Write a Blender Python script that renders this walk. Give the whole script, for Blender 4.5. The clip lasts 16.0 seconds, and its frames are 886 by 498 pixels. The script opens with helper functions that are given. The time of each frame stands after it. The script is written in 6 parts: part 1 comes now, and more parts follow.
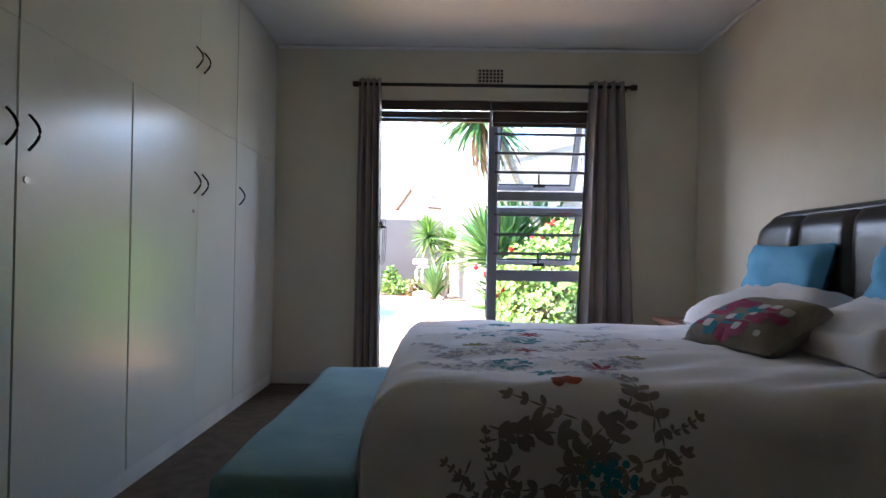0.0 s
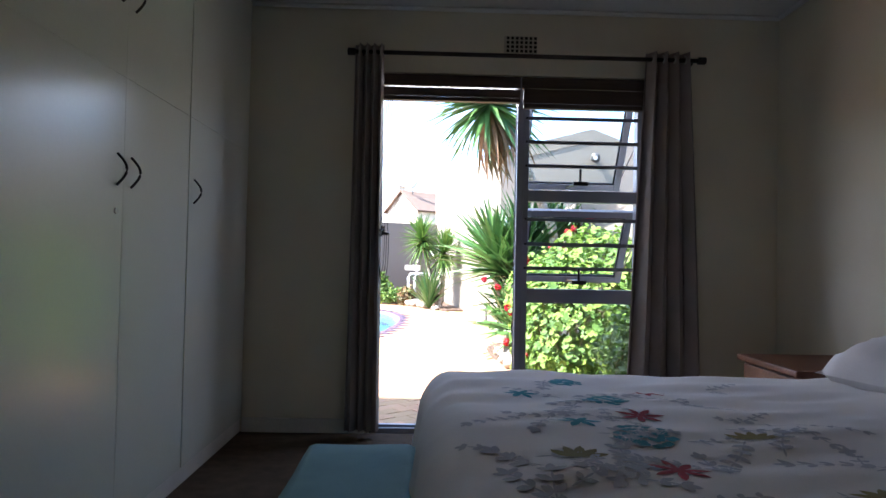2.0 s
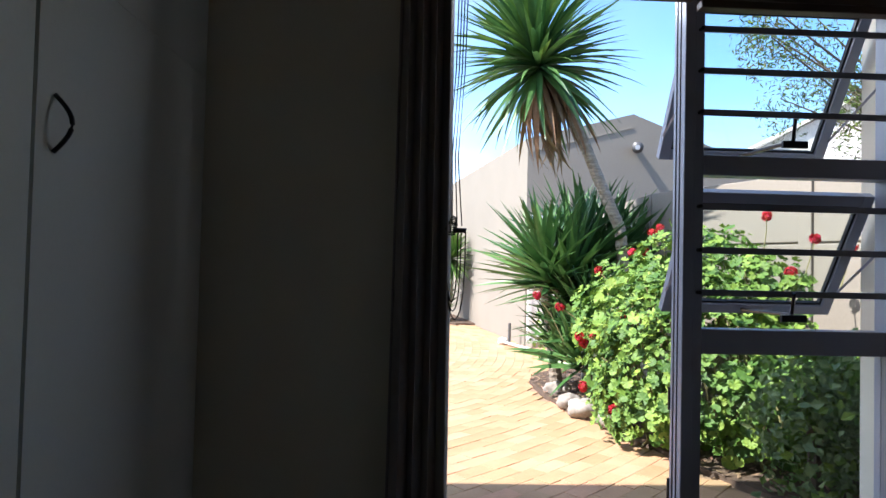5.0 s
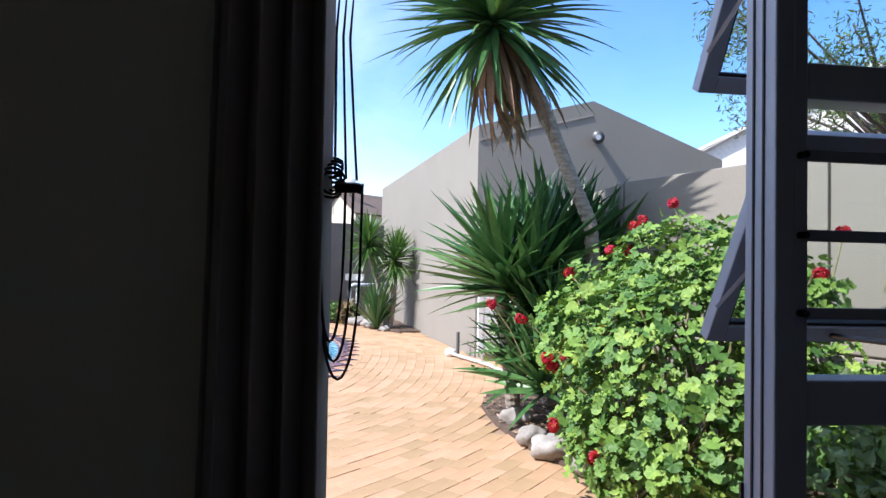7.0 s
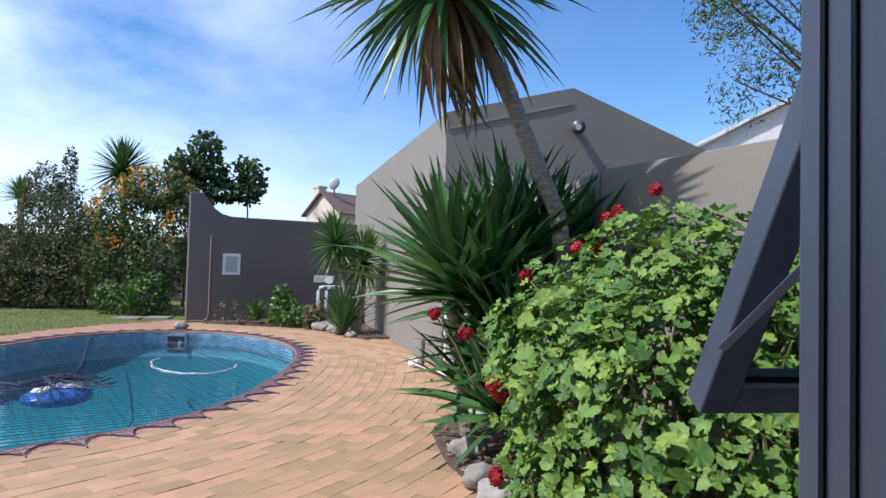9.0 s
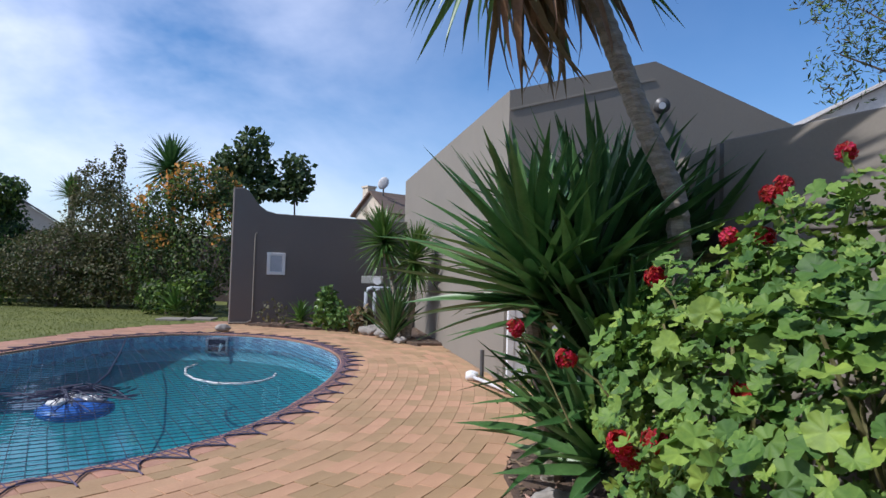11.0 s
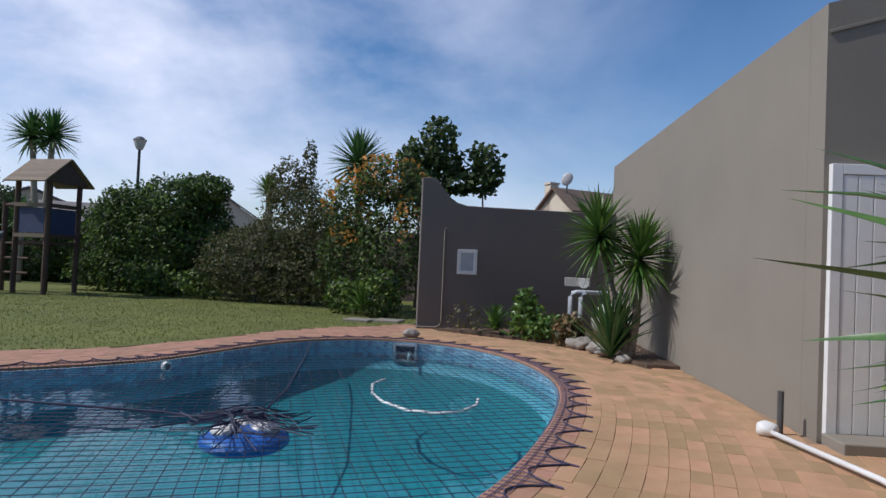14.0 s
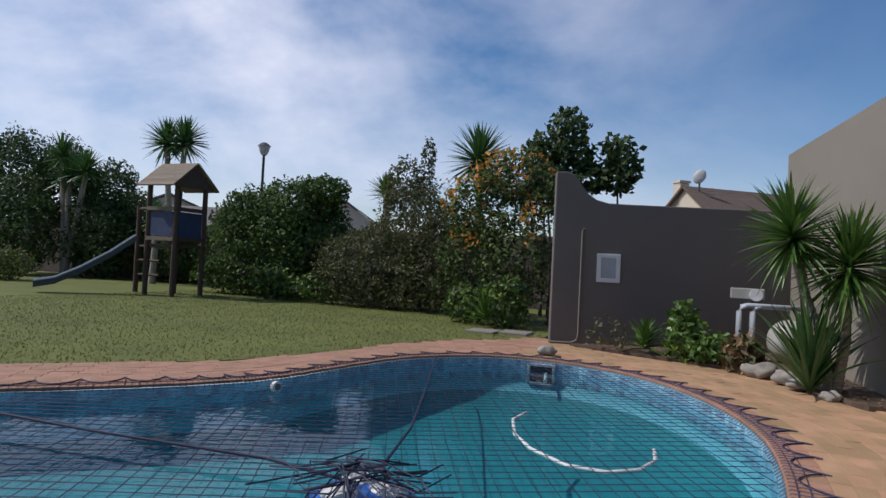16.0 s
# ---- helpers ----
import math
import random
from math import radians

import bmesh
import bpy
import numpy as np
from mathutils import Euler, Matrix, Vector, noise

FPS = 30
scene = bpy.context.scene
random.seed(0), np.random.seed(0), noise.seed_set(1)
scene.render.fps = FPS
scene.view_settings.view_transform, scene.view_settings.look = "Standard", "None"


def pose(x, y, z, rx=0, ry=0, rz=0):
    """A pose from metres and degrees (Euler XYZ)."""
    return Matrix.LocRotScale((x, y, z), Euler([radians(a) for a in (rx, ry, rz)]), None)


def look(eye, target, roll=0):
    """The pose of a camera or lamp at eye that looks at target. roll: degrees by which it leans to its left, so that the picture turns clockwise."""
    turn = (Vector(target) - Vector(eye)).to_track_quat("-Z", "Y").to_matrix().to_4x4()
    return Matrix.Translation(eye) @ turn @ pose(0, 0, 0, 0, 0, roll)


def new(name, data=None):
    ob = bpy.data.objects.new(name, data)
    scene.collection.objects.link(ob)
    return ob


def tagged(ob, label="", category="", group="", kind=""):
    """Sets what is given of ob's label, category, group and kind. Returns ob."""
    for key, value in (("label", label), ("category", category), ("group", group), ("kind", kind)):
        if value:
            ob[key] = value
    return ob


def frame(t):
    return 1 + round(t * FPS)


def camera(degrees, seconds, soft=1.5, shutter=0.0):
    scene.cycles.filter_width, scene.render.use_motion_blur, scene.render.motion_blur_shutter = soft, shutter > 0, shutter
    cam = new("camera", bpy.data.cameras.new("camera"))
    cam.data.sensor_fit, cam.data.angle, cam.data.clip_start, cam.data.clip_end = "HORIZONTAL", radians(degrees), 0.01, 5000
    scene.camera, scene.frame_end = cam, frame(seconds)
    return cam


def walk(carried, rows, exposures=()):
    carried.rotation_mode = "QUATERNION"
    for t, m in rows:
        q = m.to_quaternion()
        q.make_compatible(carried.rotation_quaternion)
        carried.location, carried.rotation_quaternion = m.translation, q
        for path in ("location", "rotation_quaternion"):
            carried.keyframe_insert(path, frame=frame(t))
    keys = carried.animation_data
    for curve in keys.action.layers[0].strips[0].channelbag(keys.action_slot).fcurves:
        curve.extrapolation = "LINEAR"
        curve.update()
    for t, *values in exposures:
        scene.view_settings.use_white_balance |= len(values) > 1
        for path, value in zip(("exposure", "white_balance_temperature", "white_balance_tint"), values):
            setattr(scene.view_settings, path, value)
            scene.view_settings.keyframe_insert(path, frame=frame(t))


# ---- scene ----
cam = camera(71.0, 16.0)
METRES, EYE, TILT, LEAN, TURN = 8.4, 0.96, 0.0, 0.0, 0.0
EXPOSURES = [(0.0, 3.95, 6100, 18), (1.5, 3.27, 6100, 18), (2.5, 2.62, 6250, 16), (3.5, 2.15, 6250, 16), (4.5, 1.9, 6200, 15), (7.0, 1.25, 5750, 15), (8.0, 1.15, 5650, 14), (8.2, 1.0, 5650, 14), (10.4, 0.22, 5800, 16), (11.0, 0.15, 5850, 16), (13.0, -0.1, 5950, 15), (16.0, -0.35, 6150, 15)]
ROWS = [
    (0.0, 0.0, 0.0, 0.0, -0.01, 0.82, -0.78),
    (0.5, 0.0017, 0.0244, 0.0014, -0.71, 0.91, -0.91),
    (1.0, 0.0024, 0.0555, 0.0044, -1.15, 1.01, -1.03),
    (1.5, -0.0066, 0.0849, 0.0062, -1.2, 1.09, -1.12),
    (2.0, -0.0213, 0.117, 0.0081, -1.2, 1.16, -1.2),
    (2.5, -0.0325, 0.1476, 0.0069, -1.17, 1.29, -1.31),
    (3.0, -0.0424, 0.1788, 0.0081, -1.12, 1.33, -1.34),
    (3.5, -0.0579, 0.211, 0.0084, -1.17, 1.41, -1.32),
    (4.0, -0.0673, 0.2408, 0.0109, -1.49, 1.41, -1.47),
    (4.5, -0.0692, 0.2769, 0.0133, -1.85, 1.46, -1.43),
    (7.0, -0.0493, 0.4363, 0.0128, -7.16, 1.85, -1.26),
    (7.5, -0.0403, 0.4546, 0.0131, -8.34, 1.93, -1.32),
    (8.0, -0.0231, 0.4749, 0.0153, -8.66, 2.01, -1.35),
    (10.5, 0.0042, 0.5955, 0.0101, -5.1, 2.03, -1.73),
    (11.0, -0.0038, 0.6242, 0.0118, -3.61, 2.02, -1.74),
    (11.5, -0.0117, 0.6568, 0.0125, -1.88, 1.96, -1.85),
    (12.0, -0.018, 0.6885, 0.0098, 0.07, 1.97, -1.98),
    (12.5, -0.024, 0.7264, 0.0076, 3.0, 1.87, -2.14),
    (13.0, -0.0406, 0.7567, 0.0065, 6.14, 1.71, -2.34),
    (13.5, -0.0587, 0.7851, 0.0078, 9.09, 1.58, -2.44),
    (14.0, -0.0716, 0.8176, 0.0084, 12.36, 1.48, -2.54),
    (14.5, -0.0847, 0.8468, 0.0098, 15.49, 1.38, -2.59),
    (15.0, -0.1068, 0.8759, 0.011, 18.1, 1.3, -2.69),
    (15.5, -0.1248, 0.9026, 0.0112, 20.09, 1.3, -2.8),
    (16.0, -0.1414, 0.9371, 0.0114, 22.63, 1.28, -2.89),
]
walk(cam, [(t, pose(0, 0, EYE, TILT, LEAN, TURN) @ pose(METRES * x, METRES * y, METRES * z, 90 + pitch, roll, yaw)) for t, x, y, z, yaw, pitch, roll in ROWS], EXPOSURES)

# ---- world and sun ----
SUN_WAY = Vector((0.82, 0.29, -1.0)).normalized()
world = bpy.data.worlds.new("world")
scene.world = world
world.use_nodes = True
wn, wl = world.node_tree.nodes, world.node_tree.links
wn.clear()
w_out, w_bg = wn.new("ShaderNodeOutputWorld"), wn.new("ShaderNodeBackground")
w_sky = wn.new("ShaderNodeTexSky")
w_sky.sky_type, w_sky.sun_disc = "NISHITA", False
w_sky.sun_elevation = math.asin(-SUN_WAY.z)
w_sky.sun_rotation = math.atan2(-SUN_WAY.x, -SUN_WAY.y)
w_sky.air_density, w_sky.dust_density, w_sky.ozone_density = 1.0, 0.6, 1.6
w_tc, w_map = wn.new("ShaderNodeTexCoord"), wn.new("ShaderNodeMapping")
w_map.inputs["Scale"].default_value = (1.0, 1.0, 1.7)
w_map.inputs["Location"].default_value = (0.9, 0.35, 0.1)
w_map.inputs["Rotation"].default_value = (0.0, 0.35, 0.3)
w_noise = wn.new("ShaderNodeTexNoise")
w_noise.inputs["Scale"].default_value, w_noise.inputs["Detail"].default_value = 2.2, 6.0
w_noise.inputs["Roughness"].default_value, w_noise.inputs["Distortion"].default_value = 0.55, 0.15
w_ramp = wn.new("ShaderNodeValToRGB")
w_ramp.color_ramp.elements[0].position, w_ramp.color_ramp.elements[1].position = 0.36, 0.72
w_mix = wn.new("ShaderNodeMix")
w_mix.data_type = "RGBA"
w_mix.inputs["B"].default_value = (8.2, 8.5, 9.4, 1)
wl.new(w_tc.outputs["Generated"], w_map.inputs["Vector"])
wl.new(w_map.outputs["Vector"], w_noise.inputs["Vector"])
wl.new(w_noise.outputs["Fac"], w_ramp.inputs["Fac"])
w_sep, w_range, w_mul = wn.new("ShaderNodeSeparateXYZ"), wn.new("ShaderNodeMapRange"), wn.new("ShaderNodeMath")
w_mul.operation = "MULTIPLY"
for key, value in (("From Min", -0.7), ("From Max", 0.2), ("To Min", 1.25), ("To Max", 0.05)):
    w_range.inputs[key].default_value = value
wl.new(w_tc.outputs["Generated"], w_sep.inputs[0])
wl.new(w_sep.outputs["X"], w_range.inputs["Value"])
wl.new(w_ramp.outputs["Color"], w_mul.inputs[0])
wl.new(w_range.outputs["Result"], w_mul.inputs[1])
w_mul.use_clamp = True
wl.new(w_mul.outputs[0], w_mix.inputs["Factor"])
w_hs = wn.new("ShaderNodeHueSaturation")
w_hs.inputs["Saturation"].default_value = 1.25
wl.new(w_sky.outputs["Color"], w_hs.inputs["Color"])
wl.new(w_hs.outputs["Color"], w_mix.inputs["A"])
wl.new(w_mix.outputs["Result"], w_bg.inputs["Color"])
w_bg.inputs["Strength"].default_value = 0.125
wl.new(w_bg.outputs["Background"], w_out.inputs["Surface"])
sun_data = bpy.data.lights.new("sun", "SUN")
sun_data.energy, sun_data.angle, sun_data.color = 3.9, radians(0.6), (1.0, 0.95, 0.86)
sun = new("sun", sun_data)
sun.matrix_world = look((0, 0, 30), Vector((0, 0, 30)) + SUN_WAY)

# daylight of the sky at the head of the garden door
day_data = bpy.data.lights.new("door_daylight", "AREA")
day_data.shape, day_data.size, day_data.size_y, day_data.energy, day_data.color = "RECTANGLE", 1.5, 0.10, 1.6, (0.90, 0.95, 1.0)
day = new("door_daylight", day_data)
day.matrix_world = look((0.28, 4.88, 2.06), (0.28, 3.2, 0.9))

# ---- materials ----
def mat(name, base, dark=None, rough=0.6, scale=8.0, fine=60.0, bump=0.15, metal=0.0, spec=0.5, piece=0.0, coat=0.0, trans=0.0, stretch=(1, 1, 1), mid=(0.35, 0.7)):
    """A surface that varies between two colours at two scales, with fine relief; piece: random value per object or island."""
    m = bpy.data.materials.new(name)
    m.use_nodes = True
    n, l = m.node_tree.nodes, m.node_tree.links
    p = n["Principled BSDF"]
    p.inputs["Roughness"].default_value, p.inputs["Metallic"].default_value = rough, metal
    p.inputs["Specular IOR Level"].default_value = spec
    p.inputs["Coat Weight"].default_value = coat
    if trans:
        p.inputs["Transmission Weight"].default_value = trans
    dark = dark or tuple(c * 0.8 for c in base)
    tc, mp = n.new("ShaderNodeTexCoord"), n.new("ShaderNodeMapping")
    mp.inputs["Scale"].default_value = stretch
    l.new(tc.outputs["Object"], mp.inputs["Vector"])
    a, b = n.new("ShaderNodeTexNoise"), n.new("ShaderNodeTexNoise")
    a.inputs["Scale"].default_value, a.inputs["Detail"].default_value = scale, 4.0
    b.inputs["Scale"].default_value, b.inputs["Detail"].default_value = fine, 3.0
    for t in (a, b):
        l.new(mp.outputs["Vector"], t.inputs["Vector"])
    add = n.new("ShaderNodeMath")
    add.operation = "MULTIPLY_ADD"
    add.inputs[1].default_value = 0.35
    l.new(b.outputs["Fac"], add.inputs[0])
    sub = n.new("ShaderNodeMath")
    sub.operation = "MULTIPLY"
    sub.inputs[1].default_value = 0.68
    l.new(a.outputs["Fac"], sub.inputs[0])
    l.new(sub.outputs[0], add.inputs[2])
    ramp = n.new("ShaderNodeValToRGB")
    ramp.color_ramp.elements[0].position, ramp.color_ramp.elements[1].position = mid
    ramp.color_ramp.elements[0].color, ramp.color_ramp.elements[1].color = (*dark, 1), (*base, 1)
    l.new(add.outputs[0], ramp.inputs["Fac"])
    col = ramp.outputs["Color"]
    if piece:
        oi, ge, hs = n.new("ShaderNodeObjectInfo"), n.new("ShaderNodeNewGeometry"), n.new("ShaderNodeHueSaturation")
        s = n.new("ShaderNodeMath")
        s.operation = "ADD"
        l.new(oi.outputs["Random"], s.inputs[0])
        l.new(ge.outputs["Random Per Island"], s.inputs[1])
        f = n.new("ShaderNodeMath")
        f.operation = "FRACT"
        l.new(s.outputs[0], f.inputs[0])
        r = n.new("ShaderNodeMapRange")
        r.inputs["To Min"].default_value, r.inputs["To Max"].default_value = 1 - piece, 1 + piece
        l.new(f.outputs[0], r.inputs["Value"])
        l.new(r.outputs["Result"], hs.inputs["Value"])
        r2 = n.new("ShaderNodeMapRange")
        r2.inputs["To Min"].default_value, r2.inputs["To Max"].default_value = 0.5 + piece * 0.06, 0.5 - piece * 0.06
        l.new(f.outputs[0], r2.inputs["Value"])
        l.new(r2.outputs["Result"], hs.inputs["Hue"])
        l.new(col, hs.inputs["Color"])
        col = hs.outputs["Color"]
    l.new(col, p.inputs["Base Color"])
    if bump:
        bp = n.new("ShaderNodeBump")
        bp.inputs["Strength"].default_value, bp.inputs["Distance"].default_value = bump, 0.01
        l.new(add.outputs[0], bp.inputs["Height"])
        l.new(bp.outputs["Normal"], p.inputs["Normal"])
    return m


def leafy(name, base, dark, piece=0.3, rough=0.62, glow=0.35):
    """Foliage: a leaf surface with light passing through."""
    m = mat(name, base, dark, rough=rough, scale=14, fine=70, bump=0.1, piece=piece)
    n, l = m.node_tree.nodes, m.node_tree.links
    p, out = n["Principled BSDF"], n["Material Output"]
    tr, mx = n.new("ShaderNodeBsdfTranslucent"), n.new("ShaderNodeMixShader")
    l.new(p.inputs["Base Color"].links[0].from_socket, tr.inputs["Color"])
    mx.inputs["Fac"].default_value = glow
    l.new(p.outputs[0], mx.inputs[1])
    l.new(tr.outputs[0], mx.inputs[2])
    l.new(mx.outputs[0], out.inputs["Surface"])
    return m


def see_through(name, tint, rough=0.0, ripple=0.0):
    """Thin glass or water: tinted see-through with a mirror gloss by Fresnel."""
    m = bpy.data.materials.new(name)
    m.use_nodes = True
    n, l = m.node_tree.nodes, m.node_tree.links
    n.clear()
    out, mx, fr = n.new("ShaderNodeOutputMaterial"), n.new("ShaderNodeMixShader"), n.new("ShaderNodeLayerWeight")
    fr.inputs["Blend"].default_value = 0.5
    pw, sc = n.new("ShaderNodeMath"), n.new("ShaderNodeMath")
    pw.operation, sc.operation = "POWER", "MULTIPLY_ADD"
    pw.inputs[1].default_value, sc.inputs[1].default_value, sc.inputs[2].default_value = 5.0, 0.9, 0.025
    l.new(fr.outputs["Facing"], pw.inputs[0])
    l.new(pw.outputs[0], sc.inputs[0])
    tp, gl = n.new("ShaderNodeBsdfTransparent"), n.new("ShaderNodeBsdfGlossy")
    tp.inputs["Color"].default_value = (*tint, 1)
    gl.inputs["Roughness"].default_value = rough
    if ripple:
        tc, no, bp = n.new("ShaderNodeTexCoord"), n.new("ShaderNodeTexNoise"), n.new("ShaderNodeBump")
        no.inputs["Scale"].default_value, no.inputs["Detail"].default_value = 3.0, 3.0
        bp.inputs["Strength"].default_value, bp.inputs["Distance"].default_value = ripple, 0.05
        l.new(tc.outputs["Object"], no.inputs["Vector"])
        l.new(no.outputs["Fac"], bp.inputs["Height"])
        l.new(bp.outputs["Normal"], gl.inputs["Normal"])
        l.new(bp.outputs["Normal"], fr.inputs["Normal"])
    l.new(sc.outputs[0], mx.inputs["Fac"])
    l.new(tp.outputs[0], mx.inputs[1])
    l.new(gl.outputs[0], mx.inputs[2])
    l.new(mx.outputs[0], out.inputs["Surface"])
    return m


M_WALL = mat("cream wall paint", (0.72, 0.67, 0.54), (0.66, 0.61, 0.49), rough=0.75, scale=3, fine=160, bump=0.08)
M_CEIL = mat("white ceiling paint", (0.78, 0.78, 0.76), (0.72, 0.72, 0.70), rough=0.8, scale=3, fine=120, bump=0.06)
M_CARPET = mat("brown carpet", (0.12, 0.085, 0.06), (0.07, 0.05, 0.035), rough=0.95, scale=14, fine=320, bump=0.7, spec=0.1)
M_MELA = mat("white melamine board", (0.70, 0.71, 0.65), (0.66, 0.67, 0.61), rough=0.24, scale=2, fine=90, bump=0.015)
M_SKIRT = mat("white skirting paint", (0.72, 0.70, 0.65), rough=0.5, scale=5, fine=90, bump=0.04)
# shade of the wardrobe's door gaps, put into the carcass colour
M_GAPSHADE = mat("carcass darkened as gap shade", (0.05, 0.047, 0.045), rough=0.6)
M_BLACK = mat("black metal", (0.03, 0.028, 0.03), rough=0.35, bump=0.03, metal=0.6)
M_CORD = mat("black cord", (0.012, 0.012, 0.014), rough=0.8)
M_GUNMETAL = mat("bronze anodised rod", (0.045, 0.036, 0.032), rough=0.4, bump=0.03, metal=0.5)
M_WOODDARK = mat("dark stained wood", (0.055, 0.030, 0.022), (0.03, 0.016, 0.012), rough=0.5, stretch=(1, 12, 12), scale=5)
M_REDWOOD = mat("reddish brown varnished wood", (0.19, 0.07, 0.035), (0.11, 0.035, 0.02), rough=0.35, stretch=(2, 14, 14), scale=4)
M_ALU = mat("pale grey powder coated aluminium", (0.34, 0.36, 0.42), (0.30, 0.32, 0.38), rough=0.38, scale=6, fine=140, bump=0.03)
M_JAMB = mat("dark blue grey jamb surface", (0.06, 0.065, 0.085), (0.048, 0.052, 0.07), rough=0.8, spec=0.15, bump=0.03)
M_BAR = mat("grey painted steel bars", (0.22, 0.23, 0.27), rough=0.45, bump=0.04)
M_GASKET = mat("black rubber gasket", (0.02, 0.02, 0.022), rough=0.7)
M_GLASS = see_through("window glass", (0.93, 0.96, 0.95))
M_CURTAIN = mat("taupe curtain cloth", (0.36, 0.31, 0.29), (0.30, 0.26, 0.24), rough=0.8, scale=5, fine=260, bump=0.2)
M_STEELRING = mat("brushed steel eyelet", (0.55, 0.54, 0.52), rough=0.3, metal=1.0)
M_LEATHER = mat("black padded leather", (0.022, 0.018, 0.020), (0.014, 0.012, 0.013), rough=0.32, scale=20, fine=200, bump=0.15)
M_DUVET = mat("white cotton duvet", (0.82, 0.80, 0.81), (0.74, 0.72, 0.74), rough=0.85, scale=4, fine=220, bump=0.12)
M_SHEET = mat("white pillow cotton", (0.72, 0.70, 0.70), (0.64, 0.62, 0.62), rough=0.85, scale=6, fine=220, bump=0.12)
M_BLUECLOTH = mat("bright blue pillow cotton", (0.10, 0.36, 0.56), (0.07, 0.28, 0.46), rough=0.8, scale=7, fine=200, bump=0.15)
M_BENCH = mat("pale aqua fitted cloth", (0.18, 0.33, 0.36), (0.13, 0.26, 0.29), rough=0.9, scale=6, fine=200, bump=0.15)
M_PRINTGREY = mat("grey brown leaf print", (0.30, 0.265, 0.24), (0.23, 0.20, 0.18), rough=0.9)
M_PRINTPALE = mat("pale grey leaf print", (0.48, 0.49, 0.55), (0.39, 0.40, 0.46), rough=0.9)
M_PRINTTEAL = mat("teal flower print", (0.03, 0.28, 0.36), (0.02, 0.20, 0.27), rough=0.9)
M_PRINTRED = mat("red flower print", (0.36, 0.03, 0.05), (0.26, 0.02, 0.04), rough=0.9)
M_PRINTORANGE = mat("orange butterfly print", (0.50, 0.12, 0.06), rough=0.9)
M_PRINTOLIVE = mat("olive flower print", (0.26, 0.22, 0.09), rough=0.9)
M_PINK = mat("crimson cushion print", (0.40, 0.05, 0.13), (0.25, 0.03, 0.08), rough=0.85)
M_CUSHION = mat("printed cushion cotton", (0.30, 0.26, 0.20), (0.20, 0.17, 0.13), rough=0.85)
M_RENDER = mat("taupe masonry paint", (0.24, 0.214, 0.174), (0.21, 0.187, 0.152), rough=0.85, scale=1.2, fine=55, bump=0.22)
M_RENDERDARK = mat("dark taupe masonry paint", (0.155, 0.135, 0.12), (0.135, 0.118, 0.105), rough=0.85, scale=1.2, fine=55, bump=0.22)
M_HOUSE = mat("outer wall paint", (0.40, 0.37, 0.33), rough=0.85, scale=2, fine=60, bump=0.2)
M_BRICK = mat("sandy clay paver", (0.44, 0.275, 0.15), (0.335, 0.20, 0.105), rough=0.85, scale=3.5, fine=90, bump=0.3, piece=0.20)
M_COPING = mat("red clay coping brick", (0.40, 0.225, 0.14), (0.31, 0.165, 0.105), rough=0.85, scale=9, fine=90, bump=0.3, piece=0.14)
M_SAND = mat("joint sand", (0.34, 0.23, 0.14), (0.22, 0.145, 0.09), rough=0.95, scale=5, fine=160, bump=0.5)
M_SOIL = mat("dry mulch soil", (0.13, 0.085, 0.055), (0.06, 0.04, 0.028), rough=0.95, scale=9, fine=70, bump=1.0)
M_LAWN = mat("lawn ground", (0.14, 0.155, 0.026), (0.085, 0.10, 0.018), rough=0.95, scale=0.9, fine=70, bump=0.6)
M_GRASS = leafy("grass blades", (0.14, 0.16, 0.024), (0.09, 0.115, 0.017), piece=0.2)
# water's depth tint and the sunlit upper wall are put into these colours
M_POOL = mat("pool plaster with deep water tint", (0.022, 0.25, 0.28), (0.016, 0.19, 0.22), rough=0.6, scale=2, fine=30, bump=0.1)
M_POOLLIT = mat("pool plaster with sunlit shallow tint", (0.22, 0.52, 0.60), (0.16, 0.43, 0.52), rough=0.6, scale=3, fine=30, bump=0.1)
M_POOLTILE = mat("blue mosaic pool tile", (0.34, 0.54, 0.66), (0.17, 0.34, 0.50), rough=0.3, scale=24, fine=60, bump=0.1, piece=0.3)
M_WATER = see_through("pool water", (0.62, 0.92, 0.97), ripple=0.10)
M_NET = mat("dark navy net cord", (0.018, 0.022, 0.055), rough=0.7)
M_NETPURPLE = mat("faded purple net cord", (0.10, 0.075, 0.13), rough=0.8)
M_TANK = mat("dull beige plastic", (0.42, 0.41, 0.37), rough=0.5)
M_WHITEPLASTIC = mat("white plastic", (0.75, 0.75, 0.73), (0.66, 0.66, 0.64), rough=0.4, bump=0.03)
M_BLUEPLASTIC = mat("blue plastic", (0.04, 0.16, 0.55), rough=0.35, bump=0.03)
M_GREYPIPE = mat("grey plastic pipe", (0.42, 0.45, 0.48), (0.35, 0.38, 0.41), rough=0.45, bump=0.05)
M_DOORWHITE = mat("white door paint", (0.76, 0.76, 0.74), (0.70, 0.70, 0.68), rough=0.5, bump=0.06)
M_ROCK = mat("pale rock", (0.36, 0.33, 0.29), (0.20, 0.18, 0.155), rough=0.9, scale=10, fine=50, bump=0.9)
M_YUCCA = leafy("yucca blade green", (0.08, 0.18, 0.05), (0.042, 0.11, 0.03), piece=0.4, rough=0.40, glow=0.14)
M_YUCCABRIGHT = leafy("young yucca blade green", (0.11, 0.21, 0.04), (0.06, 0.13, 0.025), piece=0.35, rough=0.35, glow=0.2)
